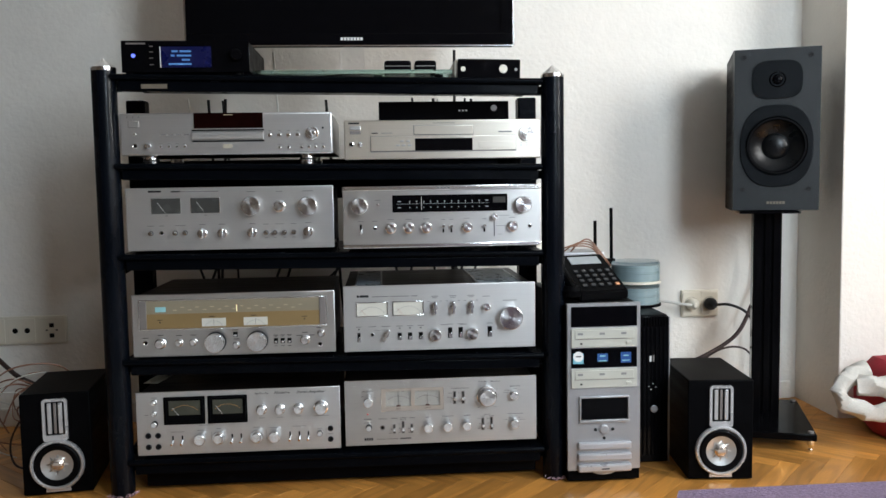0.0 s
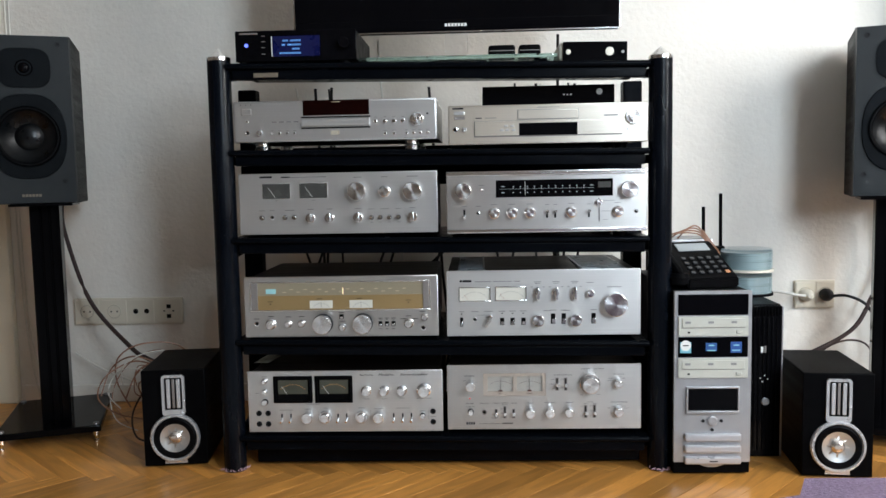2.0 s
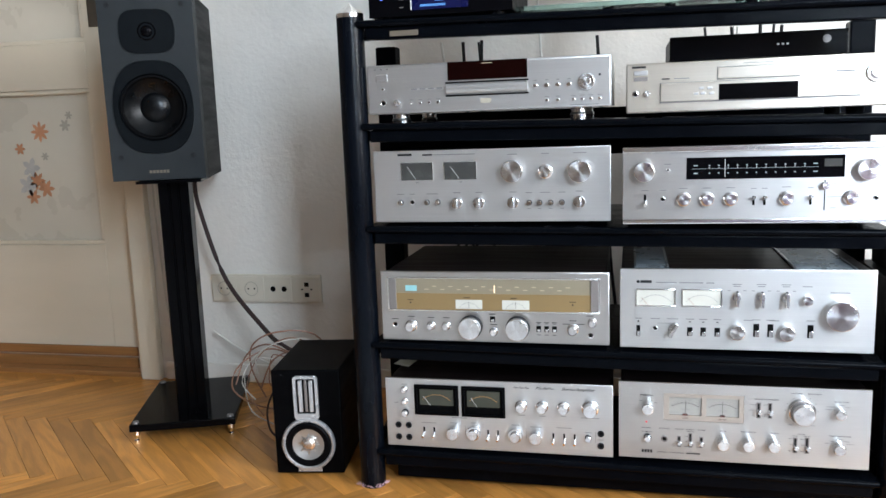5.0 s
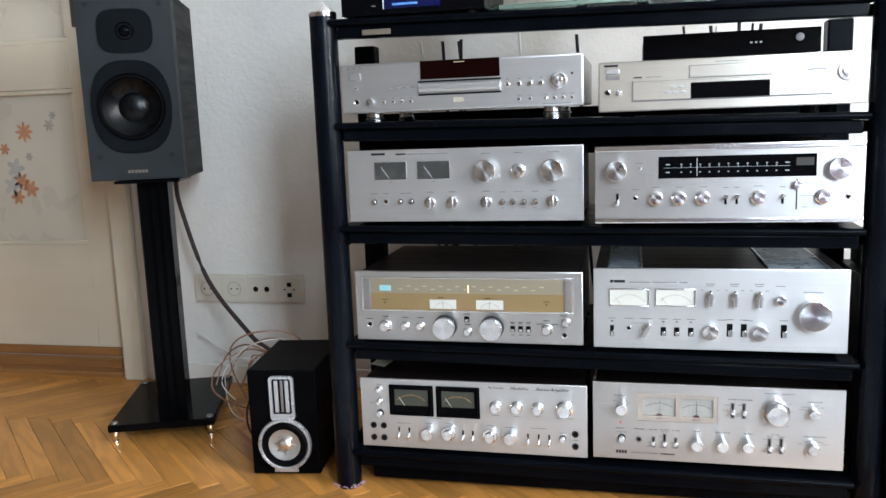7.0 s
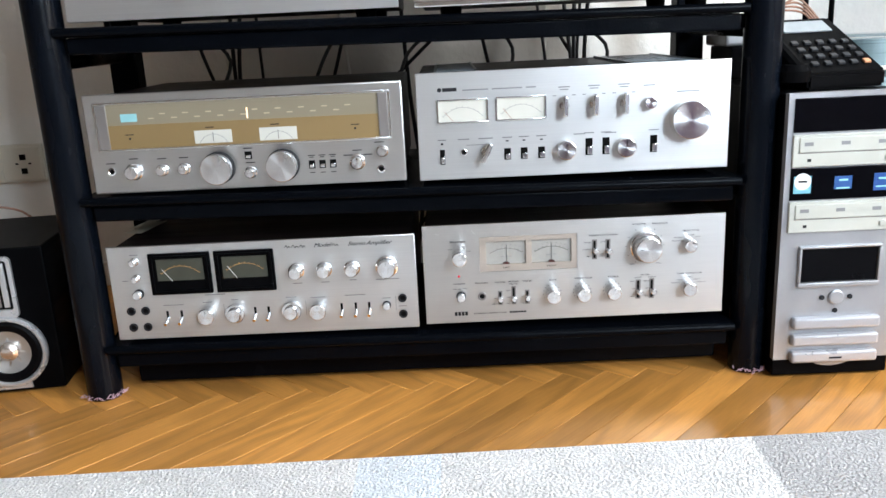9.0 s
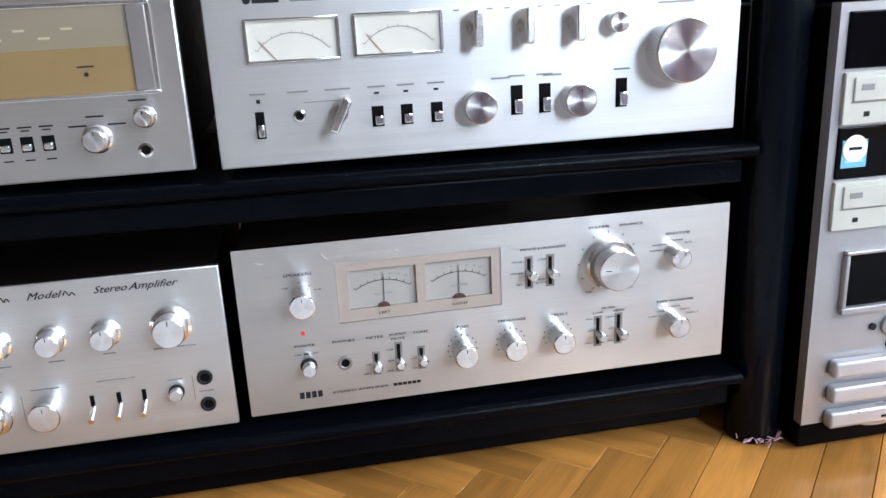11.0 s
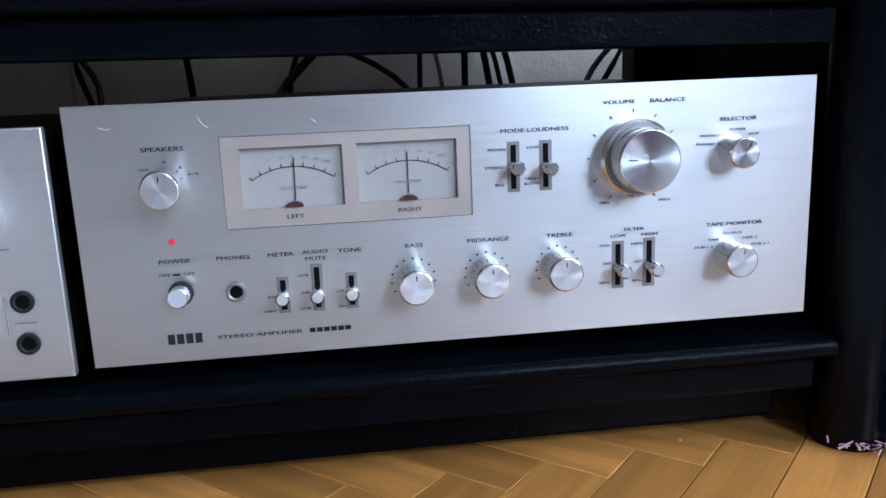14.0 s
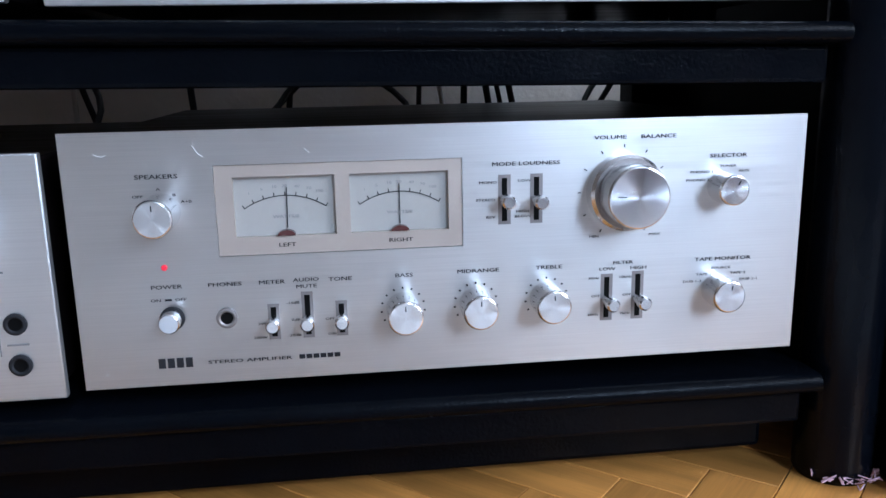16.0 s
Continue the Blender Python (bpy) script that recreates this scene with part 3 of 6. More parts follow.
def knob_mesh(kind, r, d):
    key = (kind, round(r, 4), round(d, 4))
    if key in KNOBS:
        return KNOBS[key]
    bm = bmesh.new()
    e = min(0.0012, r * 0.12)
    if kind == "plain":
        lathe(bm, [(r * 0.98, 0), (r, d - e)], 32)
        lathe(bm, [(r, d - e), (r - e * 0.5, d - e * 0.3), (r - e, d)], 32, mi=2)
        lathe(bm, [(r - e, d), (0, d)], 32, mi=1)
    elif kind == "skirt":
        lathe(bm, [(r * 1.24, 0), (r * 1.24, d * 0.34), (r * 1.14, d * 0.4)], 40)
        lathe(bm, [(r * 1.14, d * 0.4), (r * 1.03, d * 0.405), (r * 1.03, d * 0.44)], 40, mi=3)
        lathe(bm, [(r * 1.03, d * 0.44), (r, d - e)], 40)
        lathe(bm, [(r, d - e), (r - e * 0.5, d - e * 0.3), (r - e, d)], 40, mi=2)
        lathe(bm, [(r - e, d), (0, d)], 40, mi=1)
    elif kind == "dark_base":
        lathe(bm, [(r * 1.05, 0), (r * 1.05, d * 0.4), (r * 1.0, d * 0.42)], 40, mi=3)
        lathe(bm, [(r * 1.0, d * 0.42), (r, d - e)], 40)
        lathe(bm, [(r, d - e), (r - e * 0.5, d - e * 0.3), (r - e, d)], 40, mi=2)
        lathe(bm, [(r - e, d), (0, d)], 40, mi=1)
    elif kind == "dual":
        lathe(bm, [(r, 0), (r, d * 0.45), (r * 0.95, d * 0.5), (r * 0.72, d * 0.52)], 32)
        lathe(bm, [(r * 0.72, d * 0.52), (r * 0.7, d - e), (r * 0.64, d)], 32)
        lathe(bm, [(r * 0.64, d), (0, d)], 32, mi=1)
    elif kind == "taper":
        lathe(bm, [(r * 1.08, 0), (r * 1.05, d * 0.2), (r * 0.9, d * 0.28), (r * 0.84, d - e)], 28)
        lathe(bm, [(r * 0.84, d - e), (r * 0.84 - e, d)], 28, mi=2)
        lathe(bm, [(r * 0.84 - e, d), (0, d)], 28, mi=1)
    elif kind == "bar":
        lathe(bm, [(r * 1.0, 0), (r * 1.0, d * 0.35), (r * 0.9, d * 0.4), (0, d * 0.4)], 28)
        w = r * 0.36
        box(bm, -w, w, -d, -d * 0.38, -r * 0.95, r * 0.95, e, 2, 2)
    elif kind == "lever":
        w = r * 0.6
        lathe(bm, [(r * 1.1, 0), (r * 1.1, d * 0.2), (0, d * 0.2)], 24)
        box(bm, -w, w, -d, -d * 0.18, -r * 2.3, r * 2.3, r * 0.3, 3, 2)
    elif kind == "button":
        lathe(bm, [(r * 1.18, 0), (r * 1.18, d * 0.2), (r, d * 0.22)], 24, mi=3)
        lathe(bm, [(r, d * 0.22), (r, d - e), (r - e, d), (0, d)], 24)
    KNOBS[key] = mesh_of("knob", bm, M_KNOB, M_SPUN, M_ALU_EDGE, M_DIALGREY if kind == "skirt" else M_INK)
    return KNOBS[key]


class Unit:
    """A hi-fi component: its case, faceplate and the controls on it, from the plate's lower left corner."""

    def __init__(self, name, x0, x1, z0, z1, y, depth, label, category, plate, case, thick=0.005, case_in=0.012, feet=True, shelf=0, plate_bevel=0.0012, case_top=0.004):
        self.w, self.h = x1 - x0, z1 - z0
        self.o = thing(name, pose(x0, y, z0), label, category, "hi-fi units in the rack")
        bm = bmesh.new()
        box(bm, case_in, self.w - case_in, thick, depth, 0.003, self.h - case_top, 0.002)
        self.case = part("case", bm, case, self.o)
        bm = bmesh.new()
        box(bm, 0, self.w, 0, thick, 0, self.h, plate_bevel, 2)
        self.plate = part("faceplate", bm, plate, self.o, "silver metal faceplate")
        if feet:
            for fx in (0.05, self.w - 0.05):
                for fy in (0.06, depth - 0.05):
                    bm = bmesh.new()
                    low = min(shelf_z(shelf, x0 + fx) - z0, 0.001)
                    lathe(bm, [(0, low), (0.014, low), (0.016, 0.003), (0, 0.003)], 16, "z", (fx, fy, 0))
                    part("foot", bm, M_RUBBER, self.o)

    def knob(self, x, z, r, d, kind="plain", turn=0, name="knob", pointer=True):
        ob = new(name, knob_mesh(kind, r, d))
        ob.parent, ob.location = self.o, (x, 0, z)
        ob.rotation_euler = (0, radians(turn), 0)
        if pointer and kind in ("plain", "skirt", "dark_base", "taper") and r > 0.007:
            bm = bmesh.new()
            box(bm, -0.0003, 0.0003, -d - 0.0002, -d + 0.0003, r * 0.42, r * 0.7)
            p = part("pointer", bm, M_INK, ob)
        return ob

    def slab(self, name, x0, z0, x1, z1, mat, out=0.0008, back=0.0, bevel=0.0, parent=None, label=""):
        bm = bmesh.new()
        box(bm, x0, x1, -out, -back if back else 0.001, z0, z1, bevel)
        return part(name, bm, mat, parent or self.o, label)

    def surround(self, name, x0, z0, x1, z1, w, mat, out=0.003, parent=None):
        bm = bmesh.new()
        box(bm, x0, x1, -out, 0.001, z1 - w, z1, 0.0006)
        box(bm, x0, x1, -out, 0.001, z0, z0 + w, 0.0006)
        box(bm, x0, x0 + w, -out, 0.001, z0 + w, z1 - w)
        box(bm, x1 - w, x1, -out, 0.001, z0 + w, z1 - w)
        return part(name, bm, mat, parent or self.o)

    def jack(self, x, z, r=0.0045, rim=None):
        bm = bmesh.new()
        lathe(bm, [(r * 1.35, 0), (r * 1.35, 0.0016), (r, 0.002), (r * 0.8, 0.0012)], 24)
        lathe(bm, [(r * 0.8, 0.0012), (0, 0.0008)], 24, mi=1)
        return part("jack_socket", bm, (rim or M_CHROME, M_HOLE), self.o, at=(x, 0, z))

    def dot(self, x, z, r=0.003, d=0.0025, mat=None):
        bm = bmesh.new()
        lathe(bm, [(r, 0), (r, d * 0.8), (r * 0.8, d), (0, d)], 14)
        return part("button", bm, mat or M_KNOB, self.o, at=(x, 0, z))

    def toggle(self, x, z, slot=0.02, up=True, w=0.003):
        self.slab("switch_slot", x - w * 0.55, z - slot / 2, x + w * 0.55, z + slot / 2, M_HOLE, 0.0004)
        bm = bmesh.new()
        s = 1 if up else -1
        tube(bm, [(0, 0, 0), (0, -0.008, s * 0.003), (0, -0.016, s * 0.005)], w * 0.75, 10)
        return part("switch_lever", bm, M_CHROME, self.o, at=(x, 0, z - (0.004 if not up else -0.002)))

    def slider(self, x0, z0, x1, z1, kz, d=0.016, w=0.0045):
        """A slotted switch with a round-ended metal tab."""
        self.slab("slot_plate", x0 - 0.0012, z0 - 0.001, x1 + 0.0012, z1 + 0.001, M_DIALGREY, 0.0003)
        self.slab("switch_slot", (x0 + x1) / 2 - 0.0016, z0 + 0.001, (x0 + x1) / 2 + 0.0016, z1 - 0.001, M_HOLE, 0.0006)
        bm = bmesh.new()
        lathe(bm, [(w * 0.75, 0), (w * 0.8, d * 0.55), (w, d * 0.65), (w, d - 0.001)], 20)
        lathe(bm, [(w, d - 0.001), (w - 0.001, d), (0, d)], 20)
        return part("switch_tab", bm, M_KNOB, self.o, at=((x0 + x1) / 2, 0, kz))

    def rocker(self, x0, z0, x1, z1, up=False):
        self.slab("switch_slot", x0, z0, x1, z1, M_HOLE, 0.0004)
        w, zm = (x1 - x0), (z0 + z1) / 2
        a, b = (zm, z1 - 0.002) if up else (z0 + 0.002, zm + 0.001)
        self.slab("switch_tab", x0 + w * 0.22, a, x1 - w * 0.1, b, M_KNOB, 0.006, bevel=0.0008)

    def bar(self, x, z, w, h=0.0014, mat=None, name="print"):
        return self.slab(name, x - w / 2, z - h / 2, x + w / 2, z + h / 2, mat or M_INK, 0.00035)

    def text(self, s, x, z, h, mat=None, wide=1.4, name="lettering", slant=0.0):
        cu = bpy.data.curves.new("lettering", "FONT")
        cu.body, cu.size, cu.align_x, cu.align_y, cu.resolution_u = s, h * 1.38, "CENTER", "CENTER", 2
        cu.shear = slant
        tmp = bpy.data.objects.new("tmp", cu)
        me = bpy.data.meshes.new_from_object(tmp)
        bpy.data.objects.remove(tmp)
        # a second pass of ink thickens the strokes
        bm = bmesh.new()
        bm.from_mesh(me)
        first = len(bm.verts)
        bm.from_mesh(me)
        bm.verts.ensure_lookup_table()
        for v in bm.verts[first:]:
            v.co += Vector((h * 0.035, h * 0.01, 0.00005))
        bm.to_mesh(me)
        bm.free()
        me.materials.append(mat or M_INK)
        ob = new(name, me)
        ob.parent, ob.location, ob.rotation_euler, ob.scale = self.o, (x, -0.0005, z), (radians(90), 0, 0), (wide, 1, 1)
        return ob

    def arc(self, cx, cz, r, a0, a1, w, mat, parent=None, out=0.0009, n=16, name="scale_arc"):
        bm = bmesh.new()
        pts = [(cx + (r + w) * math.cos(radians(a0 + (a1 - a0) * k / n)), cz + (r + w) * math.sin(radians(a0 + (a1 - a0) * k / n))) for k in range(n + 1)]
        pts += [(cx + r * math.cos(radians(a1 - (a1 - a0) * k / n)), cz + r * math.sin(radians(a1 - (a1 - a0) * k / n))) for k in range(n + 1)]
        extrude_outline(bm, pts, -out, -out + 0.0003)
        return part(name, bm, mat, parent or self.o)

    def ticks(self, cx, cz, r0, r1, angles, mat, w=0.0004, out=0.0009, parent=None, name="scale_ticks"):
        bm = bmesh.new()
        for a in angles:
            c, s = math.cos(radians(a)), math.sin(radians(a))
            pts = [(cx + r0 * c - w * s, cz + r0 * s + w * c), (cx + r0 * c + w * s, cz + r0 * s - w * c), (cx + r1 * c + w * s, cz + r1 * s - w * c), (cx + r1 * c - w * s, cz + r1 * s + w * c)]
            extrude_outline(bm, pts, -out, -out + 0.0003)
        return part(name, bm, mat, parent or self.o)

    def needle(self, x0, z0, x1, z1, mat, w=0.0004, out=0.0012, parent=None):
        d = Vector((x1 - x0, z1 - z0)).normalized()
        bm = bmesh.new()
        extrude_outline(bm, [(x0 - d.y * w, z0 + d.x * w), (x0 + d.y * w, z0 - d.x * w), (x1 + d.y * w, z1 - d.x * w), (x1 - d.y * w, z1 + d.x * w)], -out, -out + 0.0003)
        return part("needle", bm, mat, parent or self.o)


def vu_face(u, x0, z0, x1, z1, face, ink, needle_mat, at=0.5, frame_mat=None, label="meter face"):
    f = u.slab("meter", x0, z0, x1, z1, face, 0.0006, label=label)
    w, h, cx = x1 - x0, z1 - z0, (x0 + x1) / 2
    cz, r = z0 - h * 0.55, h * 1.22
    half = math.degrees(math.asin(min(0.95, w * 0.40 / r)))
    u.arc(cx, cz, r, 90 - half, 90 + half, 0.0005, ink, f)
    u.ticks(cx, cz, r, r + h * 0.07, [90 + half * (1 - 2 * k / 8) for k in range(9)], ink, 0.00025, parent=f)
    a = radians(90 + half * (1 - 2 * at))
    u.needle(cx + 0.55 * r * math.cos(a), cz + 0.55 * r * math.sin(a), cx + 1.12 * r * math.cos(a), cz + 1.12 * r * math.sin(a), needle_mat, 0.0003, parent=f)
    if frame_mat:
        u.surround("meter_frame", x0 - 0.002, z0 - 0.002, x1 + 0.002, z1 + 0.002, 0.002, frame_mat, 0.0025)
    return f


def holed(bm, xs, zs, y0, y1, skip):
    """A slab on a grid of lines, with some of its cells left open."""
    grid = {(i, j, k): bm.verts.new((x, y, z)) for i, x in enumerate(xs) for j, z in enumerate(zs) for k, y in enumerate((y0, y1))}
    cells = {(i, j) for i in range(len(xs) - 1) for j in range(len(zs) - 1)} - set(skip)
    for i, j in cells:
        for k in (0, 1):
            bm.faces.new([grid[p] for p in ((i, j, k), (i + 1, j, k), (i + 1, j + 1, k), (i, j + 1, k))])
        for di, dj, p, q in ((-1, 0, (i, j), (i, j + 1)), (1, 0, (i + 1, j), (i + 1, j + 1)), (0, -1, (i, j), (i + 1, j)), (0, 1, (i, j + 1), (i + 1, j + 1))):
            if (i + di, j + dj) not in cells:
                bm.faces.new([grid[(*p, 0)], grid[(*q, 0)], grid[(*q, 1)], grid[(*p, 1)]])


# integrated amplifier with twin watt meters, lower shelf
A = Unit("stereo_amplifier", -0.044, 0.396, 0.096, 0.246, FY, 0.36, "brushed silver stereo amplifier with two watt meters and turned knobs", "amplifier", M_ALU, M_BROWN, 0.006, 0.004, True, 0)
for s, x, z, h in (("SPEAKERS", 0.051, 0.1245, 0.0032), ("OFF", 0.040, 0.1135, 0.002), ("A", 0.0515, 0.1175, 0.002), ("B", 0.060, 0.114, 0.002), ("A+B", 0.0665, 0.110, 0.002),
                   ("POWER", 0.051, 0.0603, 0.003), ("ON", 0.0445, 0.0525, 0.0022), ("OFF", 0.0585, 0.0525, 0.0022), ("PHONES", 0.084, 0.0603, 0.003), ("METER", 0.111, 0.0603, 0.003),
                   ("AUDIO", 0.131, 0.0608, 0.0028), ("MUTE", 0.131, 0.0568, 0.0028), ("TONE", 0.151, 0.0603, 0.003), ("BASS", 0.189, 0.0605, 0.003), ("MIDRANGE", 0.234, 0.061, 0.003), ("TREBLE", 0.278, 0.061, 0.003),
                   ("MODE", 0.25, 0.1252, 0.003), ("LOUDNESS", 0.2715, 0.1252, 0.003), ("MONO", 0.2405, 0.1145, 0.002), ("STEREO", 0.239, 0.104, 0.002), ("REV", 0.242, 0.0935, 0.002), ("LOW", 0.2625, 0.115, 0.002),
                   ("HIGH", 0.2615, 0.0965, 0.002), ("&LOW", 0.2615, 0.0935, 0.002), ("MIN", 0.306, 0.079, 0.002), ("MAX", 0.3445, 0.079, 0.002), ("BALANCE", 0.345, 0.139, 0.003), ("VOLUME", 0.315, 0.139, 0.003),
                   ("SELECTOR", 0.390, 0.126, 0.003), ("PHONO 1", 0.3735, 0.1163, 0.002), ("PHONO 2", 0.371, 0.1113, 0.002), ("TUNER", 0.390, 0.1195, 0.002), ("AUX", 0.4005, 0.1163, 0.002), ("FILTER", 0.325, 0.0618, 0.0026),
                   ("LOW", 0.315, 0.058, 0.0026), ("HIGH", 0.335, 0.058, 0.0026), ("30Hz", 0.3065, 0.0525, 0.0019), ("OFF", 0.308, 0.041, 0.0019), ("60Hz", 0.3065, 0.029, 0.0019), ("10kHz", 0.3268, 0.0525, 0.0019), ("OFF", 0.328, 0.041, 0.0019), ("7kHz", 0.3272, 0.029, 0.0019),
                   ("TAPE MONITOR", 0.390, 0.0612, 0.003), ("SOURCE", 0.389, 0.0553, 0.002),
                   ("TAPE 1", 0.378, 0.0515, 0.002), ("TAPE 2", 0.4005, 0.0515, 0.002), ("DUB 1-2", 0.3705, 0.0472, 0.002), ("DUB 2-1", 0.408, 0.0472, 0.002), ("3W", 0.104, 0.035, 0.0019), ("100W", 0.1025, 0.0265, 0.0019), ("-15dB", 0.1225, 0.047, 0.0019), ("0dB", 0.1238, 0.0365, 0.0019), ("-30dB", 0.1225, 0.0268, 0.0019),
                   ("OFF", 0.144, 0.036, 0.0019), ("ON", 0.1448, 0.0265, 0.0019), ("STEREO AMPLIFIER", 0.0955, 0.013, 0.0027)):
    A.text(s, x, z, h * 0.8, wide=2.0 if s == "STEREO AMPLIFIER" else 1.55)
A.bar(0.0515, 0.0525, 0.004, 0.0012)
# maker's badge and type mark as plain strokes
for k in range(4):
    A.slab("maker_mark", 0.0425 + k * 0.0052, 0.0108, 0.0465 + k * 0.0052, 0.0168, M_INK, 0.00035)
for k in range(6):
    A.slab("type_mark", 0.1245 + k * 0.0042, 0.0118, 0.1280 + k * 0.0042, 0.0145, M_INK, 0.00035)
A.knob(0.0525, 0.1045, 0.0108, 0.026, "plain", 0)
A.knob(0.053, 0.0415, 0.006, 0.013, "button")
A.jack(0.084, 0.040, 0.0046, M_DIALGREY)
for x in (0.111, 0.131, 0.151):
    A.slider(x - 0.0022, 0.026, x + 0.0022, 0.046 if x != 0.131 else 0.0525, 0.0365, 0.014, 0.0042)
for x, x1, kz, z0, z1 in ((0.2505, 0, 0.1045, 0.09, 0.118), (0.270, 0, 0.1035, 0.09, 0.118), (0.315, 0, 0.0385, 0.026, 0.054), (0.335, 0, 0.0385, 0.026, 0.055)):
    A.slider(x - 0.0026, z0, x + 0.0026, z1, kz, 0.016, 0.0042)
for x, z in ((0.188, 0.0398), (0.2325, 0.0405), (0.2765, 0.0415)):
    A.knob(x, z, 0.0105, 0.022, "plain", 0)
    A.ticks(x, z, 0.0125, 0.0137, [-30 + 24 * k for k in range(11)], M_INK, 0.0005)
A.knob(0.3238, 0.1064, 0.0186, 0.029, "skirt", -85, "volume_knob")
A.ticks(0.3238, 0.1064, 0.0265, 0.0285, [-60 + 30 * k for k in range(11)], M_INK, 0.0003)
A.knob(0.3868, 0.1068, 0.0095, 0.018, "plain", 30)
A.knob(0.3872, 0.0412, 0.0103, 0.019, "plain", 10)
A.dot(0.051, 0.072, 0.0018, 0.001, M_REDLED)
# the plate is cut out for the meters, which lie sunk behind a champagne bezel
me_old = A.plate.data
bm = bmesh.new()
holed(bm, (0, 0.0822, 0.2253, A.w), (0, 0.0767, 0.1298, A.h), 0.0, 0.0058, ((1, 1),))
A.plate.data = mesh_of("faceplate", bm, M_ALU)
bpy.data.meshes.remove(me_old)
bm = bmesh.new()
holed(bm, (0.0824, 0.0925, 0.1505, 0.159, 0.217, 0.2251), (0.0769, 0.0875, 0.1225, 0.1296), 0.0008, 0.0057, ((1, 1), (3, 1)))
part("meter_bezel", bm, M_BEZEL, A.o, "champagne meter bezel")
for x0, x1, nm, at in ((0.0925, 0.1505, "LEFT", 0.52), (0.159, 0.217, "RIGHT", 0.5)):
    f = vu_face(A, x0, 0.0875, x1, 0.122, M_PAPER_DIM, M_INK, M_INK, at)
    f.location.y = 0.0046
    A.text(nm, (x0 + x1) / 2, 0.0822, 0.0024, wide=1.5).location.y = 0.0005
    A.text("WATTS/8", (x0 + x1) / 2, 0.0985, 0.0019, M_GREYINK).location.y = 0.0034
    for s, k in (("1", -3.1), ("5", -2), ("10", -0.9), ("20", 0), ("40", 1.1), ("70", 2.1), ("100", 3)):
        A.text(s, (x0 + x1) / 2 + k * 0.0066, 0.1165 - abs(k) * abs(k) * 0.0004, 0.0016, M_GREYINK).location.y = 0.0034
    bm = bmesh.new()
    extrude_outline(bm, [(0.0052 * math.cos(radians(a)), 0.0032 * math.sin(radians(a))) for a in range(0, 181, 15)], -0.0005, 0.004)
    part("needle_pivot", bm, material("red_brown_cap", (0.07, 0.022, 0.02), 0.2), A.o, at=((x0 + x1) / 2, 0, 0.0878))
for pts in (((0.0185, 0.138), (0.0225, 0.1365), (0.025, 0.1375)), ((0.072, 0.1415), (0.0745, 0.1372), (0.0775, 0.1352)), ((0.134, 0.138), (0.137, 0.1355))):
    bm = bmesh.new()
    tube(bm, [(x, -0.0001, z) for x, z in pts], 0.00028, 5)
    part("scratch", bm, M_WHITEINK, A.o)

# amplifier with natural-silver face and two small meters
Y = Unit("stereo_amplifier", -0.042, 0.395, 0.313, 0.463, FY, 0.36, "silver stereo amplifier with two pale meters and a large volume knob", "amplifier", M_ALU_M, M_BROWN, 0.006, 0.003, True, 1)
for x0, z0, x1, z1 in ((0.0305, 0.0815, 0.098, 0.1105), (0.1125, 0.082, 0.179, 0.111)):
    vu_face(Y, x0, z0, x1, z1, M_DIALPAPER, M_GREYINK, M_CABLEC, 0.1, M_ALU_EDGE)
Y.bar(0.047, 0.126, 0.02, 0.005, name="maker_mark"), Y.dot(0.033, 0.126, 0.003, 0.0005, M_INK)
for x, w in ((0.083, 0.036), (0.127, 0.042), (0.160, 0.014)):
    Y.bar(x, 0.1245, w, 0.0018, M_GREYINK)
for x in (0.206, 0.2475, 0.289):
    Y.knob(x, 0.097, 0.006, 0.02, "lever")
    Y.bar(x, 0.1225, 0.016, 0.0015, M_GREYINK), Y.bar(x, 0.119, 0.012, 0.0014, M_GREYINK)
    for k in (-1, 1):
        Y.bar(x + k * 0.0135, 0.111, 0.005, 0.0012, M_GREYINK)
Y.knob(0.324, 0.096, 0.0085, 0.014, "plain", -90)
Y.bar(0.324, 0.1195, 0.016, 0.0014, M_GREYINK)
Y.knob(0.378, 0.071, 0.0265, 0.024, "plain", 0, "volume_knob", False)
Y.bar(0.378, 0.109, 0.032, 0.0016, M_GREYINK)
Y.rocker(0.030, 0.022, 0.037, 0.043), Y.bar(0.0335, 0.0565, 0.012, 0.0014, M_GREYINK), Y.bar(0.0335, 0.051, 0.003, 0.003)
Y.jack(0.064, 0.038, 0.0035), Y.bar(0.064, 0.0565, 0.016, 0.0014, M_GREYINK)
Y.knob(0.095, 0.038, 0.0062, 0.02, "lever", 28), Y.bar(0.095, 0.0565, 0.02, 0.0014, M_GREYINK), Y.bar(0.083, 0.048, 0.03, 0.0008, M_GREYINK)
for x in (0.1255, 0.149, 0.1735):
    Y.rocker(x - 0.0048, 0.025, x + 0.0048, 0.0412)
    Y.bar(x, 0.0565, 0.014, 0.0014, M_GREYINK), Y.bar(x, 0.0515, 0.004, 0.0018)
for x in (0.207, 0.291):
    Y.knob(x, 0.036, 0.0135, 0.016, "plain", 0)
    Y.bar(x + (0.02 if x < 0.25 else -0.02), 0.0565, 0.016, 0.0014, M_GREYINK)
for x in (0.2405, 0.2645, 0.3315):
    Y.rocker(x - 0.005, 0.026, x + 0.005, 0.05)
    Y.bar(x, 0.0575, 0.014, 0.0014, M_GREYINK)
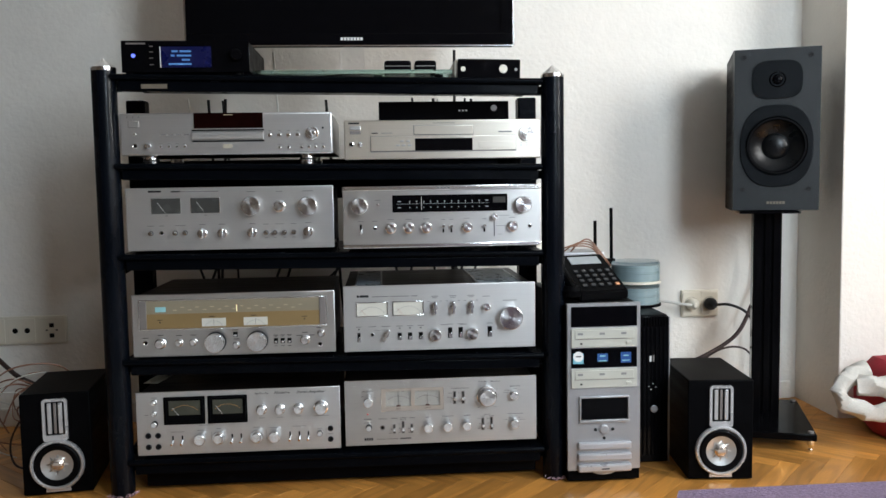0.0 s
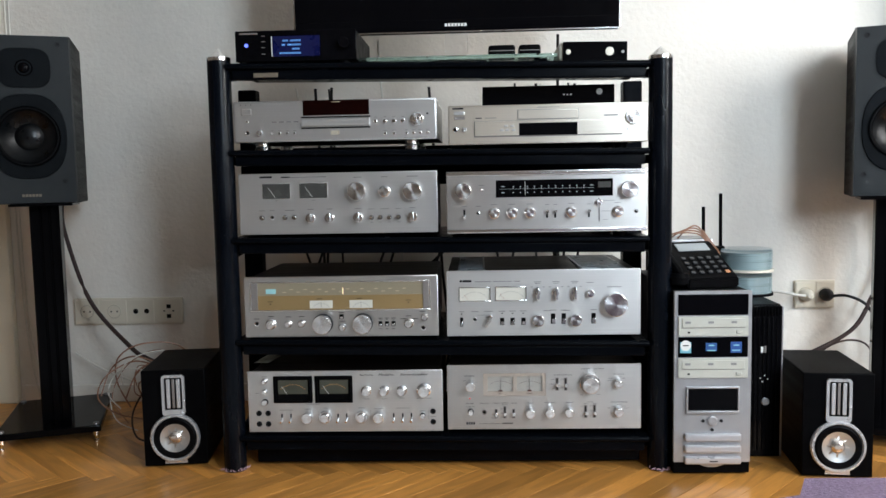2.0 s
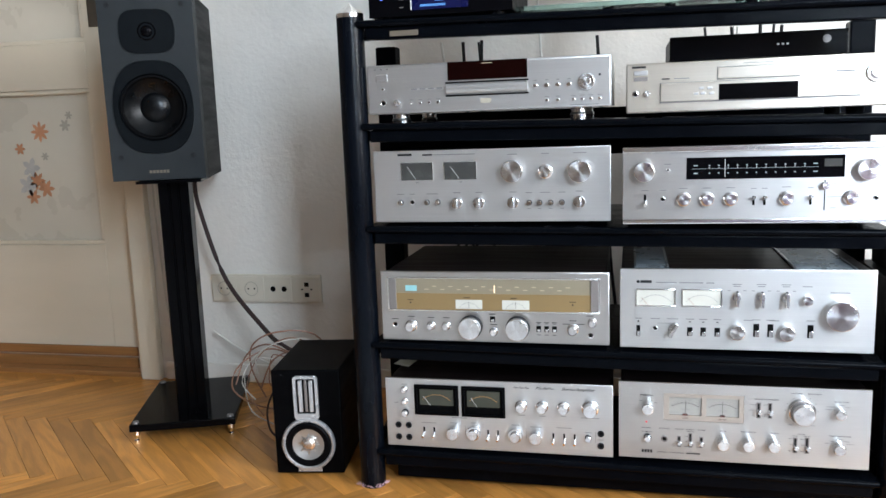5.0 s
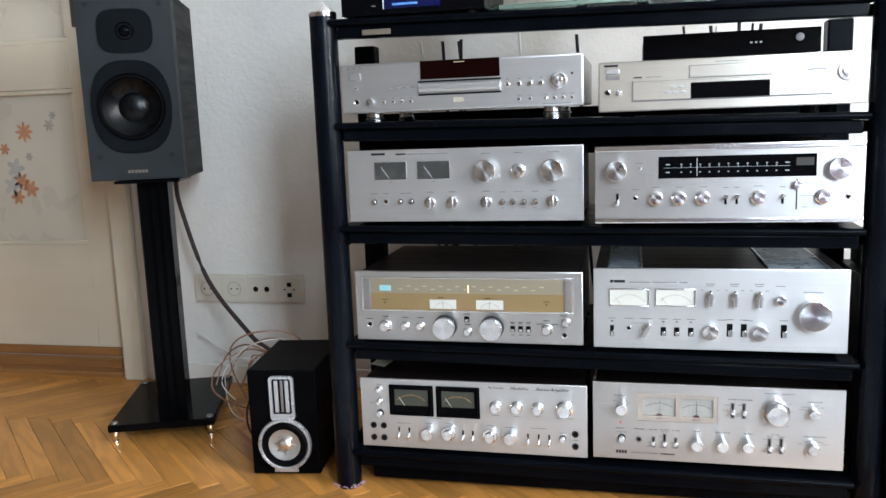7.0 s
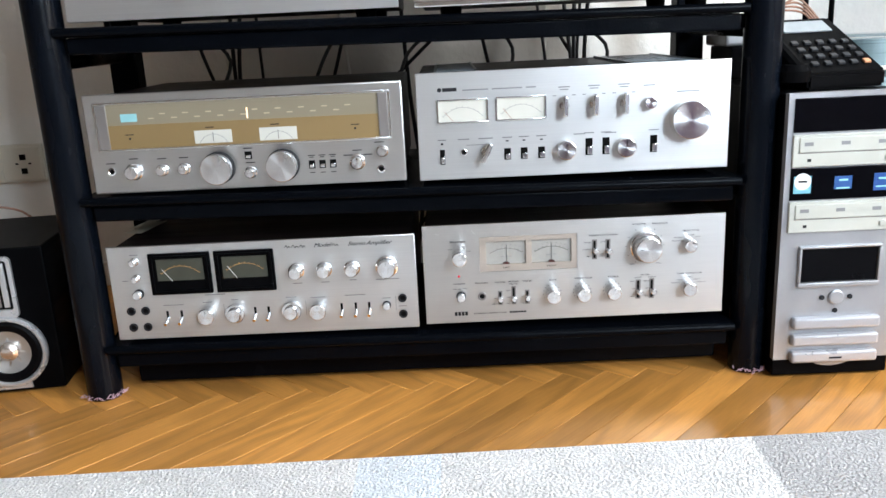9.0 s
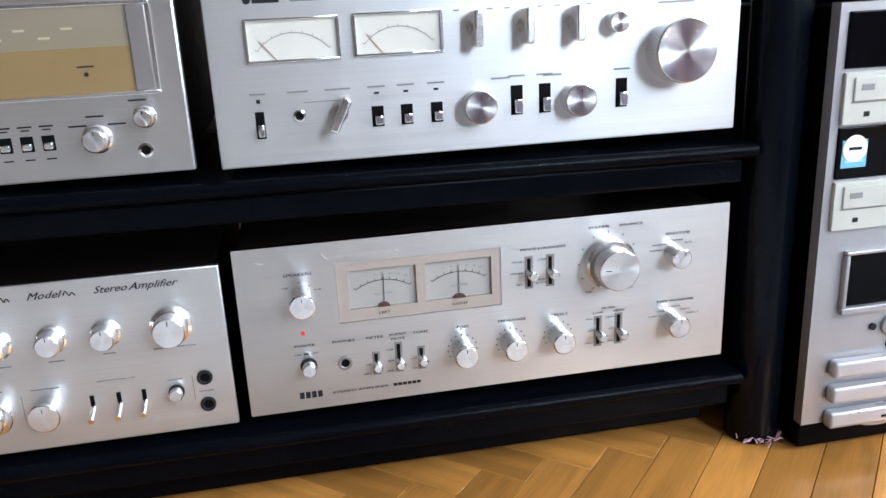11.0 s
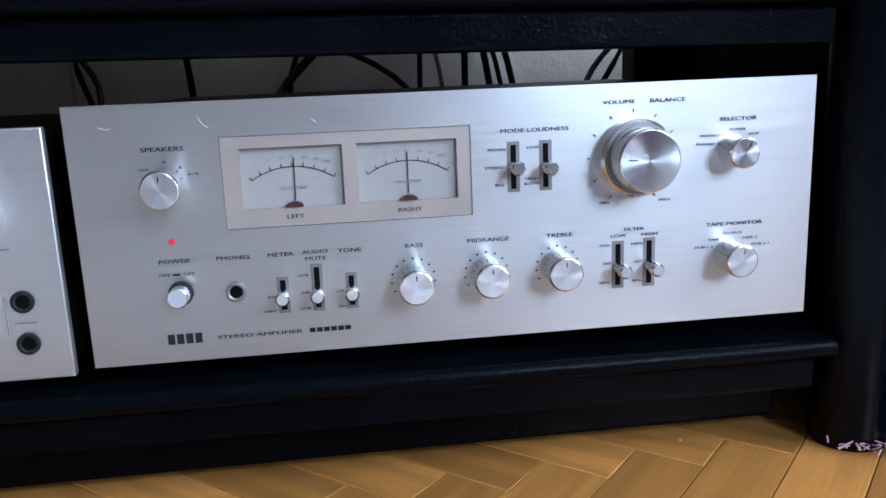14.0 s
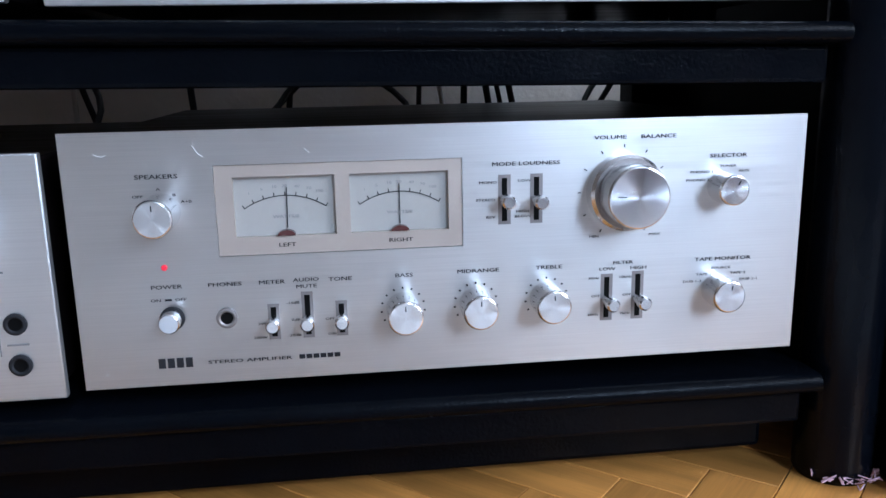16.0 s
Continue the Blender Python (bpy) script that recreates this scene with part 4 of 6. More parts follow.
for x0, x1 in ((0.03, 0.085), (0.31, 0.405)):
    bm = bmesh.new()
    for k in range(22):
        yy = 0.03 + k * 0.0135
        box(bm, x0, x1, yy, yy + 0.005, 0.1455, 0.1485)
    box(bm, x0 - 0.004, x0, 0.02, 0.33, 0.1455, 0.1495)
    box(bm, x1, x1 + 0.004, 0.02, 0.33, 0.1455, 0.1495)
    part("vent_grille", bm, M_VENT, Y.case, "grey slotted vent grille")

# receiver with a long black tuning window
S = Unit("stereo_receiver", -0.037, 0.404, 0.549, 0.686, 1.79, 0.33, "silver stereo receiver with a black tuning window", "receiver", M_ALU, M_BROWN, 0.006, 0.008, True, 2)
S.slab("top_rib", 0, 0.1265, S.w, 0.137, M_ALU_EDGE, 0.004, bevel=0.002)
S.slab("bottom_rib", 0, 0, S.w, 0.009, M_ALU_EDGE, 0.004, bevel=0.002)
for k in range(4):
    S.slab("maker_mark", 0.2085 + k * 0.0078, 0.1297, 0.2140 + k * 0.0078, 0.1338, M_GREYINK, 0.0043)
win_s = S.slab("tuning_window", 0.1095, 0.0785, 0.3665, 0.1165, M_GLOSS, 0.0015, bevel=0.0007, label="glossy black tuning window")
S.slab("scale_line", 0.118, 0.0966, 0.325, 0.0971, M_SCALEINK, 0.0018, parent=win_s)
for k in range(11):
    x = 0.148 + k * 0.0155
    S.slab("scale_mark", x - 0.0013, 0.1012, x + 0.0013, 0.1034, M_SCALEINK, 0.0018, parent=win_s)
    S.slab("scale_mark", x - 0.0003, 0.0972, x + 0.0003, 0.1000, M_WHITEINK, 0.0018, parent=win_s)
    S.slab("scale_mark", x - 0.0013, 0.0880, x + 0.0013, 0.0900, M_SCALEINK, 0.0018, parent=win_s)
for x, z in ((0.125, 0.1025), (0.125, 0.089), (0.32, 0.1025), (0.32, 0.089)):
    S.slab("scale_mark", x - 0.0035, z - 0.0009, x + 0.0035, z + 0.0009, M_SCALEINK, 0.0018, parent=win_s)
S.slab("tuning_pointer", 0.1735, 0.082, 0.1743, 0.113, M_WHITEINK, 0.0021, parent=win_s)
S.slab("signal_meter", 0.334, 0.097, 0.362, 0.110, M_SMOKE, 0.0018, parent=win_s)
S.knob(0.037, 0.094, 0.0182, 0.02, "plain", 30), S.knob(0.400, 0.092, 0.0182, 0.02, "plain", 0)
S.dot(0.078, 0.096, 0.003, 0.002)
S.toggle(0.039, 0.044, 0.018, False, 0.004), S.jack(0.070, 0.044, 0.0033)
for x in (0.105, 0.1445, 0.184, 0.275, 0.377):
    S.knob(x, 0.0437, 0.0118, 0.016, "taper", 20)
    S.bar(x, 0.063, 0.014, 0.0012, M_GREYINK)
for x in (0.222, 0.240, 0.314):
    S.toggle(x, 0.040, 0.016, True, 0.0036), S.bar(x, 0.061, 0.009, 0.0012, M_GREYINK)
S.slab("slider_slot", 0.3352, 0.022, 0.3372, 0.074, M_HOLE, 0.0004)
S.knob(0.3362, 0.065, 0.0066, 0.014, "plain", 0, "slider_tab")
for z in (0.068, 0.045, 0.026):
    S.bar(0.356 if z > 0.03 else 0.35, z, 0.03 if z > 0.03 else 0.01, 0.0009, M_GREYINK)
S.jack(0.417, 0.043, 0.0033)
for x in (0.039, 0.070, 0.0775):
    S.bar(x, 0.060 if x != 0.0775 else 0.106, 0.012, 0.0012, M_GREYINK)

# champagne disc player
P = Unit("disc_player", -0.031, 0.411, 0.745, 0.832, FY, 0.28, "champagne-coloured disc player with a centre tray", "disc player", M_ALU_W, M_ALU_W, 0.02, 0.0, True, 3, 0.003)
P.slab("tray", 0.155, 0.055, 0.288, 0.0745, M_ALU_W, 0.002, bevel=0.001), P.bar(0.2215, 0.066, 0.012, 0.004, M_GREYINK)
P.slab("control_strip", 0.059, 0.019, 0.384, 0.051, M_ALU_W, 0.0035, bevel=0.001)
P.slab("strip_gap", 0.058, 0.0165, 0.385, 0.019, M_DIALGREY, 0.0008)
P.slab("tray_gap", 0.1545, 0.0535, 0.2885, 0.0548, M_DIALGREY, 0.0006)
P.slab("display", 0.157, 0.019, 0.286, 0.046, M_GLOSS, 0.0042, bevel=0.0008, label="black display window")
P.slab("inset_panel", 0.30, 0.024, 0.38, 0.038, M_ALU_W, 0.0042, bevel=0.0006)
P.surround("tray_line", 0.1542, 0.0542, 0.2888, 0.0753, 0.0009, M_GREYINK, 0.0012)
P.surround("strip_line", 0.0582, 0.0182, 0.3848, 0.0518, 0.0009, M_GREYINK, 0.0012)
P.slab("power_button", 0.013, 0.066, 0.037, 0.0745, M_ALU_M, 0.003, bevel=0.001), P.slab("power_lamp", 0.013, 0.0565, 0.037, 0.0635, M_DIALGREY, 0.0008)
P.knob(0.408, 0.055, 0.0165, 0.006, "plain", 0, "jog_ring", False), P.knob(0.408, 0.055, 0.0105, 0.011, "plain", 0, "jog_dial", False)
for x in (0.397, 0.41, 0.422):
    P.dot(x, 0.029, 0.0025, 0.002, M_ALU_M), P.bar(x, 0.034, 0.006, 0.0008, M_GREYINK)
P.jack(0.016, 0.034, 0.004), P.knob(0.036, 0.034, 0.005, 0.006, "plain", 0)
for x, z in ((0.128, 0.04), (0.142, 0.04), (0.119, 0.031), (0.131, 0.031), (0.145, 0.031)):
    P.slab("key", x - 0.004, z - 0.002, x + 0.004, z + 0.002, M_ALU_M, 0.005, bevel=0.0005)
P.bar(0.022, 0.0805, 0.024, 0.0035, M_INK, "maker_mark"), P.bar(0.068, 0.0585, 0.014, 0.0022, M_INK), P.bar(0.095, 0.0585, 0.026, 0.0012, M_GREYINK), P.bar(0.36, 0.0595, 0.03, 0.003, M_GREYINK), P.bar(0.222, 0.08, 0.05, 0.0009, M_GREYINK), P.bar(0.075, 0.028, 0.01, 0.003, M_GREYINK)

# silver disc player on round feet
D = Unit("disc_player", -0.515, -0.056, 0.760, 0.852, FY, 0.3, "satin silver disc player with a dark red display", "disc player", M_ALU_M, M_ALU_M, 0.02, 0.0, False, 3, 0.004)
for x in (0.058, 0.4):
    for y in (0.03, 0.26):
        bm = bmesh.new()
        low = shelf_z(3, x - 0.515) - 0.760
        lathe(bm, [(0, low), (0.017, low), (0.018, -0.012), (0.016, -0.008), (0.016, 0.001), (0, 0.001)], 24, "z", (x, y, 0))
        part("foot", bm, M_ALU_EDGE, D.o, "turned metal foot")
D.slab("display", 0.159, 0.058, 0.308, 0.0915, M_REDWIN, 0.0015, bevel=0.0006, label="dark red display window")
D.bar(0.2335, 0.087, 0.02, 0.0012, M_GOLDINK).location.y = -0.0014
bm = bmesh.new()
lathe(bm, [(0, 0), (0.0105, 0), (0.0105, 0.152), (0, 0.152)], 24, "z", (0, 0, 0))
tray = part("tray", bm, M_ALU_M, D.o, "rounded silver disc tray", at=(0.156, 0.003, 0.042), turn=(0, 90, 0))
D.slab("tray_gap", 0.154, 0.0525, 0.31, 0.0555, M_HOLE, 0.0006), D.slab("tray_gap", 0.154, 0.0285, 0.31, 0.0315, M_HOLE, 0.0006)
D.surround("power_button", 0.019, 0.061, 0.043, 0.0755, 0.0008, M_DIALGREY, 0.0006), D.slab("power_key", 0.0198, 0.0618, 0.0422, 0.0747, M_ALU_M, 0.002, bevel=0.0008)
for k in range(3):
    D.dot(0.018 + k * 0.012, 0.084, 0.001, 0.0006, M_INK)
D.dot(0.0325, 0.047, 0.0026, 0.002), D.jack(0.032, 0.021, 0.0042), D.knob(0.06, 0.021, 0.0062, 0.008, "plain", 0)
for x in (0.087, 0.105, 0.122, 0.139):
    D.dot(x, 0.0195, 0.0026, 0.0018), D.bar(x, 0.0255, 0.007, 0.0008, M_GREYINK)
for x in (0.322, 0.343, 0.363, 0.383):
    D.dot(x, 0.042, 0.0044, 0.003), D.bar(x, 0.0515, 0.006, 0.001, M_GREYINK)
D.knob(0.414, 0.045, 0.015, 0.005, "plain", 0, "jog_ring", False), D.knob(0.414, 0.045, 0.0085, 0.009, "plain", 0, "jog_dial", False)
D.dot(0.438, 0.057, 0.0022, 0.001, M_INK)
for x in (0.343, 0.363, 0.391, 0.407, 0.422, 0.438):
    D.dot(x, 0.015, 0.003, 0.0018), D.bar(x, 0.0215, 0.008, 0.0008, M_GREYINK)
D.bar(0.23, 0.019, 0.02, 0.009, M_GREYDEC), D.bar(0.41, 0.005, 0.05, 0.0011, M_GREYINK)
for k in range(4):
    D.bar(0.093 + k * 0.0165, 0.045, 0.011, 0.0026, M_GREYINK)

# amplifier with two smoked meters
R = Unit("stereo_amplifier", -0.509, -0.058, 0.552, 0.690, FY, 0.34, "silver stereo amplifier with two smoked level meters", "amplifier", M_ALU_M, M_BLACK, 0.006, 0.008, True, 2)
for x0, x1 in ((0.056, 0.117), (0.1405, 0.2015)):
    f = R.slab("meter", x0, 0.0815, x1, 0.1145, M_SMOKE, 0.0007)
    R.surround("meter_frame", x0 - 0.001, 0.0805, x1 + 0.001, 0.1155, 0.0011, M_ALU_EDGE, 0.0015)
    R.needle(x0 + 0.028, 0.083, x0 + 0.012, 0.106, M_WHITEINK, 0.0003, parent=f)
    R.bar((x0 + x1) / 2, 0.0765, 0.006, 0.001, M_GREYINK)
R.bar(0.063, 0.130, 0.028, 0.0042, M_INK, "maker_mark"), R.bar(0.108, 0.1292, 0.02, 0.003, M_INK), R.bar(0.16, 0.1288, 0.08, 0.0016, M_GREYINK)
R.knob(0.271, 0.095, 0.0208, 0.018, "plain", 60), R.knob(0.332, 0.0935, 0.0128, 0.016, "taper", 0), R.knob(0.395, 0.093, 0.0208, 0.018, "plain", -60)
for x, w in ((0.271, 0.018), (0.332, 0.014), (0.395, 0.024)):
    R.bar(x, 0.1265, w, 0.0014, M_GREYINK)
for x in (0.052, 0.104, 0.1255):
    R.knob(x, 0.0385, 0.0046, 0.009, "button")
R.jack(0.075, 0.0385, 0.0036)
for x in (0.163, 0.206, 0.271, 0.394):
    R.knob(x, 0.0365, 0.0108, 0.018, "bar", 0), R.bar(x, 0.056, 0.013, 0.0013, M_GREYINK)
for x in (0.301, 0.3205, 0.341, 0.362):
    R.knob(x, 0.0355, 0.0045, 0.009, "button"), R.bar(x, 0.0245, 0.007, 0.001, M_GREYINK)
for x, w in ((0.052, 0.014), (0.075, 0.01), (0.115, 0.022), (0.301, 0.012), (0.331, 0.018), (0.362, 0.012)):
    R.bar(x, 0.0545, w, 0.0012, M_GREYINK)

# receiver with a gold dial
G = Unit("stereo_receiver", -0.507, -0.061, 0.315, 0.455, FY, 0.34, "silver stereo receiver with a glowing gold tuning dial", "receiver", M_ALU, M_BROWN, 0.008, 0.006, True, 1, 0.002)
G.surround("dial_frame", 0.0145, 0.0605, 0.4285, 0.1285, 0.003, M_ALU_EDGE, 0.002)
G.slab("dial_upper", 0.0325, 0.0965, 0.4115, 0.1255, M_GOLDL, 0.0008), G.slab("dial_lower", 0.0325, 0.0635, 0.4115, 0.0965, M_GOLD, 0.0012)
G.slab("dial_end", 0.0175, 0.0635, 0.0325, 0.1255, M_DIALGREY, 0.003, bevel=0.001), G.slab("dial_end", 0.4115, 0.0635, 0.4255, 0.1255, M_DIALGREY, 0.003, bevel=0.001)
G.slab("band_lamp", 0.0515, 0.1010, 0.0745, 0.1120, M_CYANINK, 0.0012)
for k in range(18):
    G.bar(0.094 + k * 0.0162, 0.1045 + 0.006 * (k % 2), 0.008, 0.0016, M_GOLDINK).location.y = -0.0008
G.slab("tuning_pointer", 0.2279, 0.0985, 0.2298, 0.1135, M_AMBERLED, 0.0018)
for x0, x1 in ((0.152, 0.2045), (0.2435, 0.296)):
    vu_face(G, x0, 0.0665, x1, 0.0845, M_DIALPAPER, M_GREYINK, M_INK, 0.5).location.y = -0.0012
    G.bar((x0 + x1) / 2 - 0.004, 0.0885, 0.012, 0.0013, M_INK).location.y = -0.001
for x in (0.061, 0.378):
    G.dot(x, 0.0775, 0.0016, 0.002, M_INK)
    G.bar(x, 0.083, 0.012, 0.0012, M_INK).location.y = -0.001
G.jack(0.028, 0.032, 0.0042), G.jack(0.411, 0.0185, 0.0042)
G.knob(0.061, 0.031, 0.0115, 0.018, "taper", 0)
for x, z in ((0.101, 0.0315), (0.132, 0.032), (0.226, 0.0225), (0.414, 0.044)):
    G.knob(x, z, 0.0082, 0.014, "taper", 0)
for x in (0.181, 0.273):
    G.knob(x, 0.031, 0.0218, 0.022, "dark_base", 0, "large_knob", False)
G.knob(0.378, 0.030, 0.0105, 0.016, "taper", 0)
G.rocker(0.219, 0.041, 0.229, 0.052)
for x in (0.313, 0.328, 0.343):
    G.rocker(x - 0.0045, 0.0235, x + 0.0045, 0.035), G.bar(x, 0.042, 0.01, 0.0012, M_INK), G.bar(x, 0.0175, 0.007, 0.001, M_INK), G.bar(x, 0.0395, 0.006, 0.001, M_INK)
for x, z in ((0.028, 0.0435), (0.061, 0.049), (0.101, 0.0475), (0.132, 0.0475), (0.224, 0.0565), (0.226, 0.036), (0.378, 0.0465), (0.365, 0.040), (0.393, 0.040), (0.41, 0.0565)):
    G.bar(x, z, 0.013, 0.0013, M_INK)

# amplifier with two large black meters
N = Unit("stereo_amplifier", -0.507, -0.055, 0.092, 0.236, FY, 0.36, "silver stereo amplifier with two large black-framed meters", "amplifier", M_ALU_M, M_BROWN, 0.006, 0.006, True, 0)
for x0, x1 in ((0.0605, 0.151), (0.157, 0.2445)):
    fr = N.slab("meter_housing", x0, 0.069, x1, 0.132, M_BLACK, 0.004, bevel=0.0015, label="black meter housing")
    f = vu_face(N, x0 + 0.012, 0.091, x1 - 0.01, 0.1235, M_OLIVE, M_AMBERINK, M_WHITEINK, 0.08)
    f.location.y = -0.0038
    N.surround("meter_lip", x0 + 0.004, 0.072, x1 - 0.003, 0.129, 0.003, M_BLACK, 0.0075)
for x, z, r in ((0.040, 0.121, 0.006), (0.040, 0.096, 0.0055), (0.040, 0.0715, 0.0062)):
    N.knob(x, z, r, 0.012, "taper" if z > 0.08 else "button", 0)
for x, z in ((0.0245, 0.045), (0.046, 0.045), (0.0245, 0.0195), (0.046, 0.0195), (0.429, 0.047), (0.429, 0.0222)):
    N.jack(x, z, 0.0048, M_INK)
for x in (0.078, 0.099, 0.209, 0.229, 0.338, 0.359, 0.379):
    N.toggle(x, 0.036, 0.014, False, 0.0032)
for x in (0.139, 0.304):
    N.knob(x, 0.036, 0.0125, 0.018, "plain", 0)
for x in (0.180, 0.264):
    N.knob(x, 0.036, 0.0145, 0.018, "dual", 0)
N.knob(0.405, 0.037, 0.0055, 0.01, "button")
for x in (0.276, 0.317, 0.358):
    N.knob(x, 0.0965, 0.0112, 0.018, "taper", 0)
N.knob(0.409, 0.097, 0.0155, 0.02, "taper", 0, "volume_knob")
N.text("Model", 0.3165, 0.1335, 0.0062, wide=1.15, slant=0.45), N.text("Stereo", 0.3665, 0.1335, 0.0062, wide=1.1, slant=0.45), N.text("Amplifier", 0.399, 0.1335, 0.0062, wide=1.15, slant=0.45)
for x, w in ((0.266, 0.008), (0.277, 0.010), (0.288, 0.008), (0.336, 0.009)):
    bm = bmesh.new()
    tube(bm, [(x - w / 2, -0.0002, 0.1320), (x - w / 4, -0.0002, 0.1352), (x, -0.0002, 0.1315), (x + w / 4, -0.0002, 0.1338), (x + w / 2, -0.0002, 0.1312)], 0.0005, 5)
    part("script_mark", bm, M_INK, N.o)
for x, z, w in ((0.276, 0.077, 0.014), (0.317, 0.077, 0.012), (0.358, 0.0785, 0.01), (0.409, 0.0775, 0.034), (0.152, 0.0655, 0.03), (0.04, 0.131, 0.012), (0.0885, 0.052, 0.03), (0.139, 0.054, 0.014), (0.18, 0.056, 0.01), (0.264, 0.056, 0.016), (0.304, 0.054, 0.022), (0.359, 0.055, 0.03), (0.405, 0.048, 0.012), (0.429, 0.0345, 0.012), (0.022, 0.092, 0.008)):
    N.bar(x, z, w, 0.0011, M_GREYINK)
for x in (0.163, 0.285, 0.419):
    N.slab("rule", x - 0.0003, 0.028, x + 0.0003, 0.05, M_GREYINK, 0.0003)

# set-top box on the champagne player
bx = thing("set_top_box", pose(0.048, 1.895, 0.832), "slim gloss black set-top box on the disc player", "set-top box")
block("case", bx, M_BLACK, 0, 0.302, 0.004, 0.2, 0.006, 0.048, 0.003)
block("front_panel", bx, M_GLOSS, -0.001, 0.303, 0, 0.004, 0.006, 0.049, 0.001, "gloss black front")
for x in (0.03, 0.27):
    block("foot", bx, M_RUBBER, x - 0.01, x + 0.01, 0.01, 0.19, 0.0, 0.006)
for x in (0.185, 0.193, 0.201):
    block("lamp", bx, M_WHITEINK, x, x + 0.004, -0.0005, 0.0005, 0.026, 0.029)
bm = bmesh.new()
lathe(bm, [(0.007, 0), (0.007, 0.002), (0.0, 0.0025)], 20)
part("button", bm, M_DIALGREY, bx, at=(0.268, 0, 0.033))


TOP = 0.926
# network player with a blue display
dac = thing("network_player", pose(-0.499, 1.80, TOP), "black network player with a lit blue display", "audio player")
block("case", dac, M_BLACK, 0, 0.268, 0.004, 0.24, 0.012, 0.078, 0.003)
block("front_panel", dac, M_GLOSS, -0.001, 0.269, 0, 0.004, 0.012, 0.079, 0.001, "gloss black front")
scr = block("display", dac, M_BLUESCREEN, 0.082, 0.188, -0.0012, 0.001, 0.022, 0.066, 0.0, "blue lit display")
block("display_edge", dac, M_WHITEINK, 0.080, 0.082, -0.0012, 0.001, 0.022, 0.066)
for x0, x1, z in ((0.105, 0.118, 0.056), (0.122, 0.146, 0.056), (0.103, 0.111, 0.047), (0.116, 0.146, 0.047), (0.126, 0.143, 0.038), (0.098, 0.146, 0.029)):
    block("display_print", scr, M_BLUETEXT, x0, x1, -0.0016, -0.0011, z - 0.002, z + 0.002)
bm = bmesh.new()
lathe(bm, [(0.004, 0), (0.004, 0.002), (0, 0.002)], 16)
part("standby_lamp", bm, M_BLUELED, dac, at=(0.024, 0, 0.047))
bm = bmesh.new()
lathe(bm, [(0.013, 0), (0.012, 0.014), (0.011, 0.015), (0, 0.015)], 28)
part("control_knob", bm, M_GLOSS, dac, at=(0.243, 0, 0.047))
for z in (0.028, 0.042, 0.055, 0.067):
    block("key", dac, M_DIALGREY, 0.058, 0.066, -0.001, 0.001, z - 0.0008, z + 0.0008)
block("maker_mark", dac, M_DIALGREY, 0.009, 0.05, -0.0006, 0.001, 0.071, 0.0745)
for x in (0.03, 0.24):
    for y in (0.02, 0.22):
        bm = bmesh.new()
        low = shelf_z(4, x - 0.499) - TOP
        lathe(bm, [(0, low), (0.012, low), (0.013, 0.0125), (0, 0.0125)], 16, "z", (x, y, 0))
        part("foot", bm, M_RUBBER, dac)

# television on a glass-topped foot
tv = thing("television", pose(-0.0135, 2.0, TOP), "flat black television on an acrylic neck and glass foot", "television")
ZB, HW = 0.101, 0.391
bm = bmesh.new()
extrude_outline(bm, round_rect(-HW, HW, ZB, ZB + 0.49, 0.012), -0.008, 0.012)
extrude_outline(bm, round_rect(-HW + 0.06, HW - 0.06, ZB + 0.05, ZB + 0.44, 0.03), 0.012, 0.05)
part("cabinet", bm, M_BLACK, tv)
bm = bmesh.new()
box(bm, -HW, HW, -0.013, -0.008, ZB, ZB + 0.028, 0.002)
box(bm, -HW, HW, -0.013, -0.008, ZB + 0.462, ZB + 0.49, 0.002)
box(bm, -HW, -HW + 0.028, -0.013, -0.008, ZB + 0.028, ZB + 0.462)
box(bm, HW - 0.028, HW, -0.013, -0.008, ZB + 0.028, ZB + 0.462)
part("bezel", bm, M_GLOSS, tv, "gloss black bezel")
bm = bmesh.new()
for x in (-HW - 0.004, HW + 0.0005):
    box(bm, x, x + 0.0035, -0.012, 0.006, ZB, ZB + 0.49)
box(bm, -HW, HW, -0.012, 0.006, ZB - 0.0035, ZB - 0.0004)
part("edge_trim", bm, M_ALU_EDGE, tv, "bright edge trim")
block("screen", tv, M_GLOSS, -HW + 0.028, HW - 0.028, -0.0105, -0.0085, ZB + 0.028, ZB + 0.462, label="dark switched-off screen")
for k in range(7):
    block("maker_mark", tv, M_WHITEINK, -0.027 + k * 0.0078, -0.0212 + k * 0.0078, -0.0136, -0.0128, ZB + 0.0105, ZB + 0.0175)
block("neck", tv, M_ACRYL, -0.028, 0.028, 0.0, 0.03, 0.022, ZB, 0.004, "clear acrylic neck")
bm = bmesh.new()
extrude_outline(bm, round_rect(-0.24, 0.235, -0.15, 0.05, 0.02), 0.014, 0.022, plane="xy")
part("foot_plate", bm, M_GLASSG, tv, "green-edged glass foot plate")
bm = bmesh.new()
extrude_outline(bm, round_rect(-0.055, 0.055, -0.06, 0.05, 0.03), 0.0225, 0.032, plane="xy")
part("neck_base", bm, M_GLOSS, tv)
for x, y in ((-0.2, -0.12), (0.2, -0.12), (-0.2, 0.03), (0.2, 0.03), (-0.05, -0.12), (0.06, -0.12)):
    bm = bmesh.new()
    low = shelf_z(4, x - 0.0135) - TOP
    lathe(bm, [(0, low), (0.01, low), (0.01, 0.0138), (0, 0.0138)], 14, "z", (x, y, 0))
    part("rubber_foot", bm, M_RUBBER, tv)

